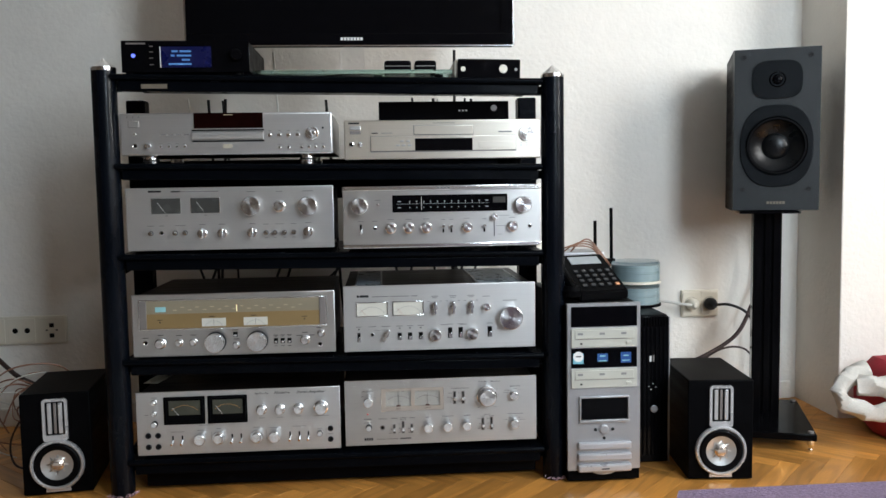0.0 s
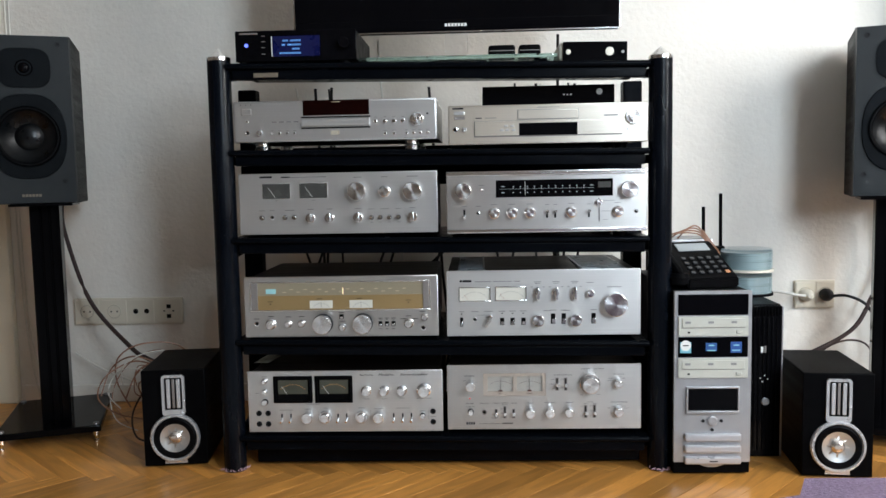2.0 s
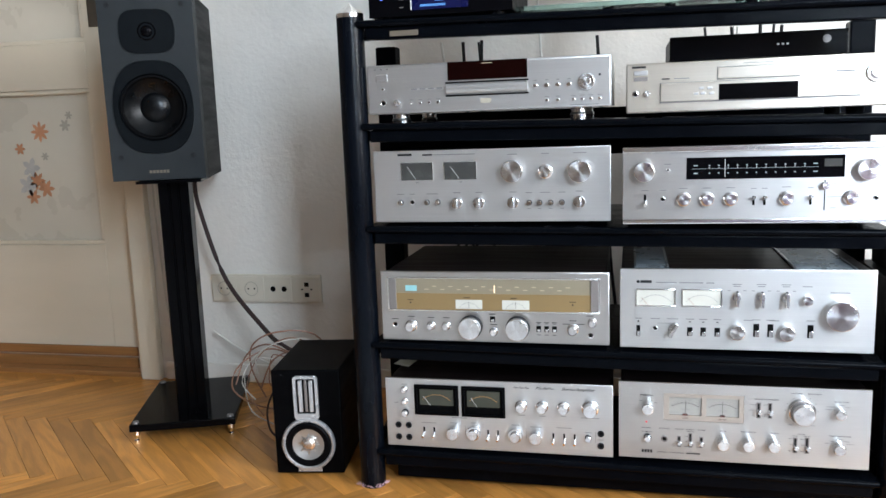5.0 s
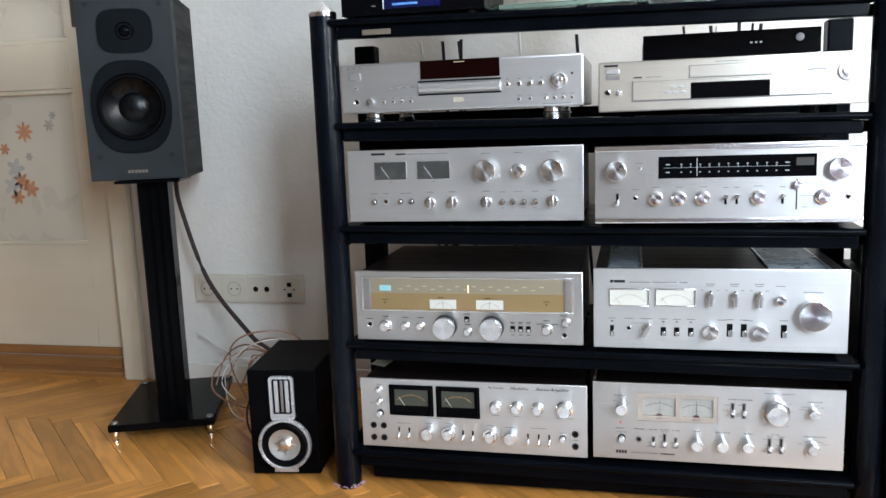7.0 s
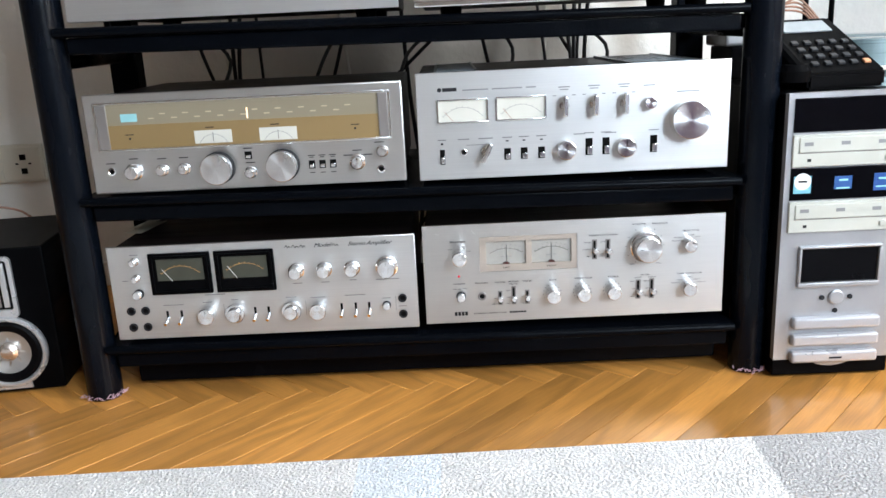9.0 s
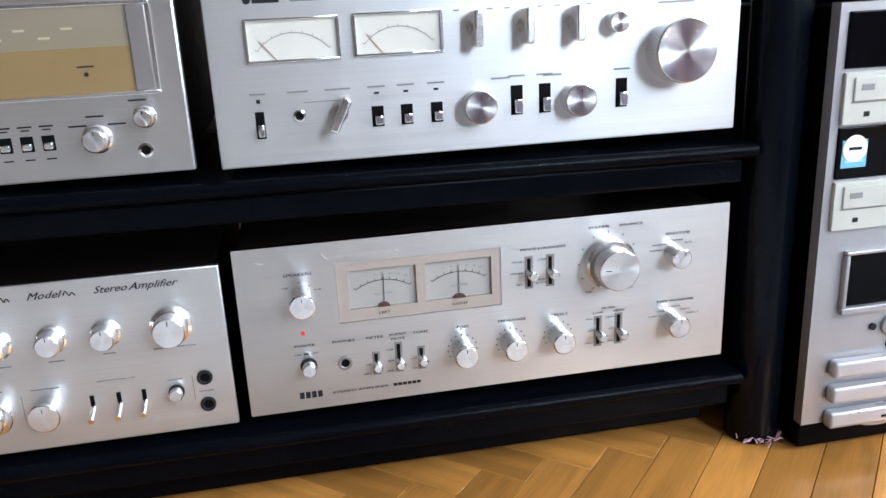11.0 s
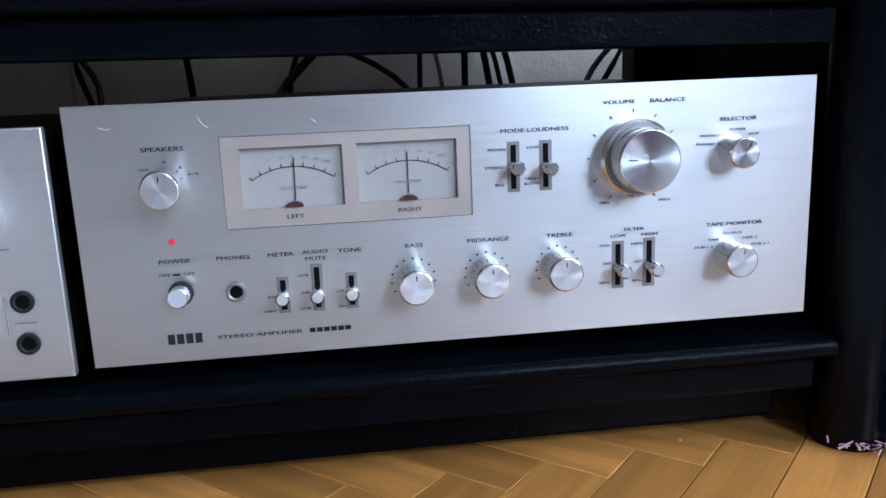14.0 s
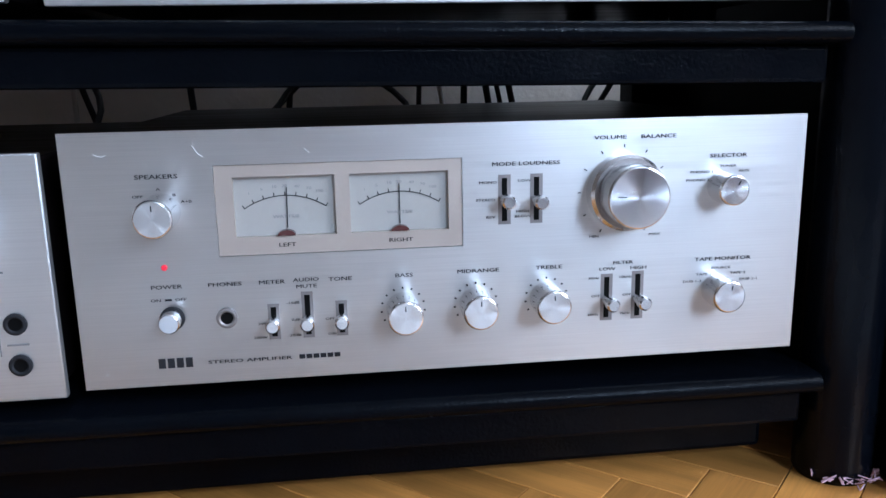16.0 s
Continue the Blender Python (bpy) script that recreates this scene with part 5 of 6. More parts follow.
# hard-disk box with a black front
hd = thing("media_box", pose(0.226, 1.83, shelf_z(4, 0.226), 0, 0.9, 0), "small silver media box with a black front", "media box")
bm = bmesh.new()
box(bm, -0.01, 0.13, 0.006, 0.15, 0.001, 0.046, 0.012, 4)
part("case", bm, M_WHITEP, hd, "rounded white case")
block("front_panel", hd, M_GLOSS, 0.0, 0.142, 0.0, 0.006, 0.001, 0.045, 0.0015, "gloss black front")
for x, z, r in ((0.012, 0.0225, 0.0055), (0.103, 0.0235, 0.0095)):
    bm = bmesh.new()
    lathe(bm, [(r, 0), (r, 0.0012), (0, 0.0014)], 24)
    part("round_mark", bm, M_WHITEP, hd, at=(x, 0, z))
bm = bmesh.new()
lathe(bm, [(0.0035, 0), (0.0035, 0.0012), (0.0022, 0.0012), (0.0022, 0.0004), (0, 0.0004)], 20)
part("key", bm, M_DIALGREY, hd, at=(0.132, 0, 0.0225))

# two pairs of small black cubes on the glass plate
for x0, w in ((0.062, 0.062), (0.132, 0.05)):
    sp = thing("glasses_case", pose(x0, 1.885, TOP + 0.0225), "small rounded black case on the glass plate", "case", "cases under the television")
    bm = bmesh.new()
    box(bm, 0, w, 0, 0.05, 0, 0.026, 0.006, 3)
    part("body", bm, M_BLACK, sp)
    bm = bmesh.new()
    box(bm, 0.002, w - 0.002, -0.0008, 0.0006, 0.012, 0.0135)
    part("seam", bm, M_DIALGREY, sp)


# ---- loudspeakers on stands ----
def monitor(m):
    """A stand-mount loudspeaker: front plane y=0, base z=0, centred on x."""
    sp = thing("bookshelf_loudspeaker", m, "grey-fronted two-way loudspeaker on a tall black stand", "loudspeaker", "loudspeakers on stands")
    W, HH, DD = 0.216, 0.43, 0.28
    bm = bmesh.new()
    box(bm, -W / 2, W / 2, 0.037, DD, 0, HH, 0.002)
    part("cabinet", bm, M_VINYL, sp, "black ash veneer cabinet")
    # woofer plate: a flattened oval over a round opening in the baffle
    zc, zt, hole = 0.172, 0.345, 0.079
    angles = sorted([radians(7.5 * k) for k in range(48)] + [math.atan2(b, a) % (2 * math.pi) for a in (-W / 2, W / 2) for b in (-zc, HH - zc)])
    loops = [[], [], [], []]
    bm = bmesh.new()
    for a in angles:
        c, s = math.cos(a), math.sin(a)
        k = min((W / 2) / max(abs(c), 1e-6), (HH - zc if s > 0 else zc) / max(abs(s), 1e-6))
        ox, oz = k * c, zc + k * s
        for loop, p in zip(loops, ((ox, 0.036, oz), (ox * 0.985, 0, zc + (oz - zc) * 0.985), (hole * c, 0, zc + hole * s), (hole * c, 0.036, zc + hole * s))):
            loop.append(bm.verts.new(p))
    n = len(angles)
    for a, b in zip(loops, loops[1:]):
        for i in range(n):
            bm.faces.new((a[i], a[(i + 1) % n], b[(i + 1) % n], b[i]))
    part("baffle", bm, M_GREYBAF, sp, "dark grey front baffle")
    bm = bmesh.new()
    rings = [[], [], []]
    for k in range(48):
        c, s = math.cos(2 * math.pi * k / 48), math.sin(2 * math.pi * k / 48)
        ox, oz = 0.091 * abs(c) ** 0.72 * (1 if c > 0 else -1), 0.108 * abs(s) ** 0.9 * (1 if s > 0 else -1)
        for ring, p in zip(rings, ((ox, 0.0005, zc + oz), (ox * 0.985, -0.004, zc + oz * 0.985), (0.078 * c, -0.004, zc + 0.078 * s))):
            ring.append(bm.verts.new(p))
    for a, b in zip(rings, rings[1:]):
        for i in range(48):
            bm.faces.new((a[i], a[(i + 1) % 48], b[(i + 1) % 48], b[i]))
    wf = part("woofer", bm, M_BAFDARK, sp, "dark woofer plate")
    bm = bmesh.new()
    lathe(bm, [(0.0785, 0.004), (0.0775, 0.0048), (0.076, 0.002)], 48)
    lathe(bm, [(0.076, 0.002), (0.0735, 0.006), (0.0695, 0.006), (0.066, 0.001)], 48, mi=1)
    lathe(bm, [(0.066, 0.001), (0.05, -0.011), (0.04, -0.0175), (0.0345, -0.0205), (0.0335, -0.0195), (0.029, -0.0155), (0.02, -0.0115), (0.01, -0.0095), (0, -0.009)], 48, mi=2)
    part("cone", bm, (M_BAFDARK, M_RUBBER, M_CONE), wf, "black woofer cone", at=(0, -0.0004, zc))
    bm = bmesh.new()
    pts = []
    for k in range(32):
        a = 2 * math.pi * k / 32
        c, s = math.cos(a), math.sin(a)
        pts.append((0.062 * abs(c) ** 0.5 * (1 if c > 0 else -1), zt + 0.05 * abs(s) ** 0.7 * (1 if s > 0 else -1)))
    extrude_outline(bm, pts, -0.003, 0.001)
    tw = part("tweeter", bm, M_BAFDARK, sp, "dark tweeter plate")
    bm = bmesh.new()
    lathe(bm, [(0.021, 0.003), (0.019, 0.0045), (0.0165, 0.002), (0.0135, 0.0028), (0.010, 0.0075), (0.005, 0.0102), (0, 0.011)], 32)
    part("dome", bm, M_GLOSS, tw, "shiny black dome", at=(0, 0, zt))
    for x in (-0.083, 0.081):
        for z in (0.058, HH - 0.025):
            bm = bmesh.new()
            lathe(bm, [(0.0062, 0), (0.0062, 0.0015), (0.004, 0.0015), (0.0035, 0.0002), (0, 0.0002)], 18)
            part("grille_peg", bm, M_INK, sp, at=(x, 0, z))
    for k in range(6):
        bm = bmesh.new()
        box(bm, -0.022 + k * 0.0078, -0.016 + k * 0.0078, -0.0008, 0.0006, 0.0185, 0.0255)
        part("maker_mark", bm, M_BRONZEINK, sp)
    return sp


def stand(m, hgt, sx=0.0, sy=0.0):
    st = thing("speaker_stand", m, "black metal loudspeaker stand on four silver spikes", "stand", "loudspeaker stands")
    bm = bmesh.new()
    box(bm, -0.125, 0.125, -0.17, 0.17, 0.03, 0.048, 0.003)
    part("base_plate", bm, M_STAND, st, "gloss black base plate")
    bm = bmesh.new()
    prof = []
    for a, b in ((-0.036, -0.0105), (-0.009, 0.011), (0.0125, 0.036)):
        prof += [(a, -0.026), (a + 0.003, -0.03), (b - 0.003, -0.03), (b, -0.026)]
    extrude_outline(bm, [(px + sx, py + sy) for px, py in prof] + [(0.036 + sx, 0.03 + sy), (-0.036 + sx, 0.03 + sy)], 0.048, hgt - 0.006, plane="xy")
    part("pillar", bm, M_STAND, st, "ribbed gloss black pillar")
    block("top_plate", st, M_GLOSS, -0.075 + sx, 0.075 + sx, -0.075 + sy, 0.075 + sy, hgt - 0.006, hgt)
    for x in (-0.112, 0.112):
        for y in (-0.155, 0.155):
            bm = bmesh.new()
            lathe(bm, [(0, 0.0), (0.006, 0.001), (0.006, 0.006), (0.0035, 0.008), (0.007, 0.017), (0.009, 0.0195), (0.009, 0.0295), (0, 0.0295)], 18, "z", (x, y, 0))
            part("spike", bm, M_CHROME, st, "silver spike foot")
            bm = bmesh.new()
            lathe(bm, [(0.008, 0.048), (0.007, 0.0525), (0, 0.053)], 16, "z", (x, y, 0))
            part("spike_nut", bm, M_DIALGREY, st)
    return st


LS, RSP = (-1.112, 2.032, 0.626), (1.092, 2.07, 0.604)
LT, RT = 21, -20
monitor(pose(*LS, 0, 0, LT))
monitor(pose(*RSP, 0, 0, RT))
stand(pose(-1.135, 2.135, 0, 0, 0, 20), 0.626, 0.007, -0.04)
stand(pose(1.065, 2.10, 0, 0, 0, -20), 0.604, 0.02, 0.03)


# ---- small satellite speakers on the floor ----
def satellite(m):
    sp = thing("satellite_speaker", m, "small black loudspeaker with a silver keyhole trim, on the floor", "loudspeaker", "small floor loudspeakers")
    W, HH, DD = 0.148, 0.234, 0.24
    bm = bmesh.new()
    box(bm, -W / 2, W / 2, 0, DD, 0.003, HH, 0.003)
    part("cabinet", bm, M_VINYL, sp)
    zc, R1 = 0.071, 0.058
    bm = bmesh.new()
    lathe(bm, [(R1, 0), (R1, 0.006), (R1 - 0.0025, 0.0095), (R1 - 0.006, 0.0095), (R1 - 0.0085, 0.006)], 48)
    part("woofer_ring", bm, M_SATSIL, sp, "silver ring", at=(0, 0, zc))
    bm = bmesh.new()
    extrude_outline(bm, [(-0.026, 0.009), (0.026, 0.009), (0.024, 0.022), (-0.024, 0.022)], -0.004, 0.0005)
    part("foot_tab", bm, M_SATSIL, sp)
    bm = bmesh.new()
    lathe(bm, [(R1 - 0.0085, 0.006), (R1 - 0.013, 0.0088), (R1 - 0.018, 0.008), (R1 - 0.0235, 0.0066)], 40, mi=1)
    lathe(bm, [(R1 - 0.0235, 0.0066), (0.026, 0.0035), (0.0155, 0.001)], 40)
    lathe(bm, [(0.0155, 0.001), (0.0145, 0.006), (0.009, 0.0105), (0, 0.0125)], 32, mi=2)
    part("woofer", bm, (M_CONESIL, M_RUBBER, M_COPPER), sp, "silver cone with a bright dust cap", at=(0, -0.0006, zc))
    # keyhole-shaped tweeter surround with an open middle
    z0, z1 = zc + R1 - 0.004, 0.222
    outer, inner = round_rect(-0.0265, 0.0265, z0, z1, 0.008), round_rect(-0.0205, 0.0205, z0 + 0.014, z1 - 0.006, 0.004)
    bm = bmesh.new()
    rings = [[bm.verts.new((x, y, z)) for x, z in pts] for pts, y in ((outer, 0.0005), (outer, -0.0055), (inner, -0.0055), (inner, 0.0005))]
    n = len(outer)
    for a, b in zip(rings, rings[1:]):
        for i in range(n):
            bm.faces.new((a[i], a[(i + 1) % n], b[(i + 1) % n], b[i]))
    fr = part("tweeter_frame", bm, M_SATSIL, sp, "silver tweeter frame")
    bm = bmesh.new()
    extrude_outline(bm, round_rect(-0.0205, 0.0205, z0 + 0.014, z1 - 0.006, 0.004), -0.0012, -0.0004)
    part("tweeter", bm, M_HOLE, fr)
    for k, w in enumerate((0.0042, 0.003, 0.0042)):
        bm = bmesh.new()
        x = -0.0115 + k * 0.0115
        box(bm, x - w, x + w, -0.005 + 0.0015 * (k % 2), -0.001, z0 + 0.0175, z1 - 0.0095, 0.0012, 2)
        part("ribbon", bm, M_SATSIL if k % 2 == 0 else M_DIALGREY, fr)
    bm = bmesh.new()
    box(bm, -0.06, 0.06, 0.02, 0.18, 0.0, 0.003)
    part("pad", bm, M_RUBBER, sp)
    return sp


satellite(pose(-0.694, 1.842, 0, 0, 0, 8))
satellite(pose(0.811, 1.752, 0, 0, 0, -6))

# ---- computers ----
pc = thing("desktop_computer", pose(0.461, 1.772, 0), "silver and black tower computer with two optical drives", "computer")
PWD, PH = 0.168, 0.415
bm = bmesh.new()
box(bm, 0.001, PWD - 0.001, 0.012, 0.43, 0.008, PH - 0.002, 0.003)
part("case", bm, M_BLACK, pc)
bm = bmesh.new()
prof = [(0.0, 0.03)] + [(PWD / 2 + 0.03 * math.cos(radians(180 + 180 * k / 8)), 0.03 + 0.012 * math.sin(radians(180 + 180 * k / 8))) for k in range(9)] + [(PWD, 0.03), (PWD, PH), (0, PH)]
extrude_outline(bm, prof, 0.0, 0.012)
part("front_panel", bm, M_SILVERP, pc, "silver plastic front")
block("base_trim", pc, M_BLACK, 0.0, PWD, 0.003, 0.03, 0.004, 0.029, 0.002)
block("bay_cover", pc, M_GLOSS, 0.008, PWD - 0.008, -0.002, 0.002, 0.362, 0.408, 0.001)
for z, inv in ((0.315, 0), (0.222, 1)):
    dr = block("optical_drive", pc, M_CREAM, 0.008, PWD - 0.008, -0.004, 0.002, z, z + 0.044, 0.001, "cream optical drive")
    block("drive_door", dr, M_CREAM, 0.016, PWD - 0.016, -0.0058, -0.003, z + 0.020, z + 0.040, 0.001)
    block("door_line", dr, M_DIALGREY, 0.015, PWD - 0.015, -0.0044, -0.003, z + 0.0185, z + 0.0195)
    block("eject_key", dr, M_CREAM, PWD - 0.034, PWD - 0.022, -0.0062, -0.003, z + 0.006, z + 0.013, 0.001)
    block("drive_lamp", dr, M_INK, 0.028, 0.033, -0.0046, -0.003, z + 0.007, z + 0.011)
    for k in range(3):
        block("drive_print", dr, M_GREYINK, 0.022 + k * 0.05, 0.034 + k * 0.05, -0.0062, -0.005, z + 0.029, z + 0.034)
block("bay_cover", pc, M_GLOSS, 0.008, PWD - 0.008, -0.002, 0.002, 0.268, 0.313, 0.001)
for x, col in ((0.012, (0.16, 0.4, 0.5)), (0.068, (0.02, 0.075, 0.24)), (0.122, (0.02, 0.07, 0.25))):
    stk = block("sticker", pc, material("sticker_print", col, 0.35), x, x + 0.024, -0.0028, -0.0018, 0.278 + (0.004 if 0.05 < x < 0.1 else 0), 0.302 - (0.002 if 0.05 < x < 0.1 else 0), 0.0)
    if x < 0.05:
        bm = bmesh.new()
        lathe(bm, [(0.0118, 0.0028), (0.0116, 0.0034), (0, 0.0034)], 28, centre=(x + 0.012, 0, 0.2945))
        part("sticker_disc", bm, M_WHITEINK, stk)
    block("sticker_bar", stk, M_INK if x < 0.05 else M_CYANINK, x + 0.006, x + 0.018, -0.0038, -0.0026, 0.2935, 0.296)
    block("sticker_bar", stk, M_CYANINK, x + 0.003, x + 0.021, -0.0032, -0.0026, 0.2825, 0.2845)
block("floppy_bay", pc, M_GLOSS, 0.030, 0.138, -0.002, 0.002, 0.148, 0.198, 0.0015)
bm = bmesh.new()
for a, b, c, d in ((0.026, 0.142, 0.141, 0.148), (0.026, 0.142, 0.198, 0.202), (0.026, 0.03, 0.148, 0.198), (0.138, 0.142, 0.148, 0.198)):
    box(bm, a, b, -0.006, 0.001, c, d, 0.0015)
part("bay_frame", bm, M_SILVERP, pc)
bm = bmesh.new()
lathe(bm, [(0.011, 0), (0.011, 0.003), (0.009, 0.004), (0, 0.0045)], 24)
part("power_button", bm, M_SILVERP, pc, at=(0.084, 0, 0.124))
for x, z in ((0.064, 0.124), (0.104, 0.124), (0.084, 0.104)):
    bm = bmesh.new()
    lathe(bm, [(0.0035, 0), (0.0035, 0.002), (0, 0.002)], 14)
    part("lamp", bm, M_INK, pc, at=(x, 0, z))
for z in (0.036, 0.062, 0.088):
    bm = bmesh.new()
    box(bm, 0.022, 0.146, -0.012, 0.001, z - 0.0085, z + 0.0085, 0.004, 3)
    part("louvre", bm, material("bright_silver_plastic", (0.42, 0.42, 0.44), 0.32, 0.35, vary=0.03), pc, "bright rounded louvre")
block("louvre_mark", pc, M_INK, 0.076, 0.094, -0.0126, -0.0115, 0.034, 0.0365)
for x in (0.02, PWD - 0.02):
    for y in (0.04, 0.4):
        bm = bmesh.new()
        lathe(bm, [(0, 0), (0.012, 0), (0.012, 0.009), (0, 0.009)], 14, "z", (x, y, 0))
        part("foot", bm, M_RUBBER, pc)

pc2 = thing("desktop_computer", pose(0.636, 1.885, 0), "slim black tower computer with a ribbed front and silver edge", "computer")
block("case", pc2, M_BLACK, 0, 0.1, 0.006, 0.4, 0.0, 0.365, 0.003)
block("front_panel", pc2, M_GLOSS, 0, 0.1, 0, 0.006, 0.002, 0.362, 0.002)
block("edge_trim", pc2, M_SILVERP, 0.1, 0.1035, -0.002, 0.01, 0.002, 0.36, 0.001, "silver edge strip")
for k in range(14):
    block("rib", pc2, M_BLACK, 0.004 + k * 0.007, 0.008 + k * 0.007, -0.004, 0.002, 0.34, 0.362, 0.001)
for k in range(9):
    block("rib", pc2, M_BLACK, 0.004 + k * 0.0105, 0.0075 + k * 0.0105, -0.0022, 0.001, 0.02, 0.335, 0.0008)
block("usb_port", pc2, M_WHITEINK, 0.052, 0.057, -0.0034, -0.002, 0.252, 0.266)
block("usb_port", pc2, M_DIALGREY, 0.06, 0.064, -0.0034, -0.002, 0.252, 0.268)
for x, z in ((0.05, 0.19), (0.06, 0.196), (0.055, 0.182), (0.067, 0.188)):
    block("lamp", pc2, M_WHITEINK, x, x + 0.0025, -0.0032, -0.002, z, z + 0.0025)
bm = bmesh.new()
lathe(bm, [(0.009, 0), (0.009, 0.004), (0.007, 0.005), (0, 0.005)], 20)
part("power_button", bm, M_SILVERP, pc2, at=(0.064, 0, 0.135))

# phone on the computer
M_PHLCD = material("phone_display", (0.3, 0.33, 0.34), 0.2, vary=0.05)
M_PHKEY = material("dark_grey_key", (0.03, 0.032, 0.035), 0.4)
ph = thing("desk_phone", pose(0.468, 1.795, PH, 0, 0, 14), "black desk telephone with handset and grey keys", "telephone")
ph.scale = (0.9, 0.9, 0.9)
bm = bmesh.new()
extrude_outline(bm, [(0.0, 0.0), (0.16, 0.0), (0.16, 0.100), (0.142, 0.106), (0.0, 0.024)], 0.035, 0.175, plane="yz")
bmesh.ops.bevel(bm, geom=bm.edges[:], offset=0.004, segments=2, affect="EDGES")
part("body", bm, M_BLACK, ph)
bm = bmesh.new()
hs = [(0.016, 0.0, 0.030), (0.016, 0.05, 0.062), (0.016, 0.1, 0.09), (0.016, 0.145, 0.108)]
tube(bm, hs, 0.013, 12)
lathe(bm, [(0, -0.012), (0.024, -0.012), (0.026, 0.004), (0.02, 0.014), (0, 0.016)], 20, "z", (0.016, 0.012, 0.026))
lathe(bm, [(0, -0.012), (0.024, -0.012), (0.026, 0.004), (0.02, 0.014), (0, 0.016)], 20, "z", (0.016, 0.135, 0.104))
part("handset", bm, M_BLACK, ph)
for r in range(4):
    for c in range(5):
        bm = bmesh.new()
        box(bm, -0.006, 0.006, -0.0045, 0.0045, 0.0, 0.004, 0.001)
        yy = 0.022 + r * 0.0175
        part("key", bm, M_PHKEY if not (c == 4 and r == 0) else M_ORANGE, ph, at=(0.06 + c * 0.0235, yy, 0.024 + yy * 0.577), turn=(30, 0, 0))
bm = bmesh.new()
box(bm, -0.045, 0.045, -0.016, 0.016, 0.0, 0.003, 0.001)
part("display", bm, M_PHLCD, ph, "pale grey display", at=(0.108, 0.117, 0.0915), turn=(30, 0, 0))
bm = bmesh.new()
box(bm, -0.02, 0.02, -0.001, 0.001, 0.0, 0.05, 0.0005)
part("card", bm, M_WHITEP, ph, "small white card", at=(0.012, 0.155, 0.094), turn=(-20, 0, 0))

# disc spindles on the slim computer
for k, z in enumerate((0.365, 0.425)):
    cdb = thing("disc_spindle", pose(0.709, 2.06, z), "clear plastic tub of recordable discs", "disc tub", "stacked disc tubs")
    bm = bmesh.new()
    lathe(bm, [(0, 0), (0.066, 0), (0.066, 0.006), (0, 0.006)], 36, "z")
    part("base", bm, M_BLACK if k == 0 else M_WHITEP, cdb)
    bm = bmesh.new()
    lathe(bm, [(0, 0.0065), (0.06, 0.0065), (0.06, 0.048), (0, 0.048)], 36, "z")
    part("discs", bm, M_DISC, cdb, "stack of pale green discs")
    bm = bmesh.new()
    lathe(bm, [(0.063, 0.006), (0.063, 0.052), (0.06, 0.0565), (0, 0.058)], 36, "z")
    part("cover", bm, M_ACRYL, cdb, "clear cover").visible_shadow = False

# router with two aerials, on a stack behind the phone
ro = thing("wireless_router", pose(0.47, 2.06, PH), "grey router with two black aerials on the computer", "router")
block("body", ro, M_SILVERP, 0.0, 0.158, 0.0, 0.11, 0.055, 0.092, 0.005)
block("lower_box", ro, M_BLACK, 0.01, 0.15, 0.0, 0.11, 0.0, 0.0545, 0.003, "dark box beneath")
for x, top in ((0.138, 0.172), (0.181, 0.205)):
    bm = bmesh.new()
    tube(bm, [(x, 0.02, 0.06), (x - 0.001, 0.02, top)], 0.0045, 10)
    part("aerial", bm, M_BLACK, ro)
bm = bmesh.new()
box(bm, 0.15, 0.19, 0.012, 0.028, 0.055, 0.072, 0.003)
part("hinge", bm, M_BLACK, ro)
cb = bmesh.new()
for k in range(4):
    tube(cb, [(0.48 + 0.02 * k, 2.07, 0.508), (0.53 + 0.01 * k, 2.05, 0.522 + 0.004 * k), (0.585, 2.045, 0.52 + 0.006 * k), (0.61 + 0.004 * k, 2.03, 0.49), (0.64, 2.05, 0.47)], 0.002, 6)
tagged(part("orange_cable", cb, M_CABLEC), "coiled orange-brown cable lying on the router", "cable")

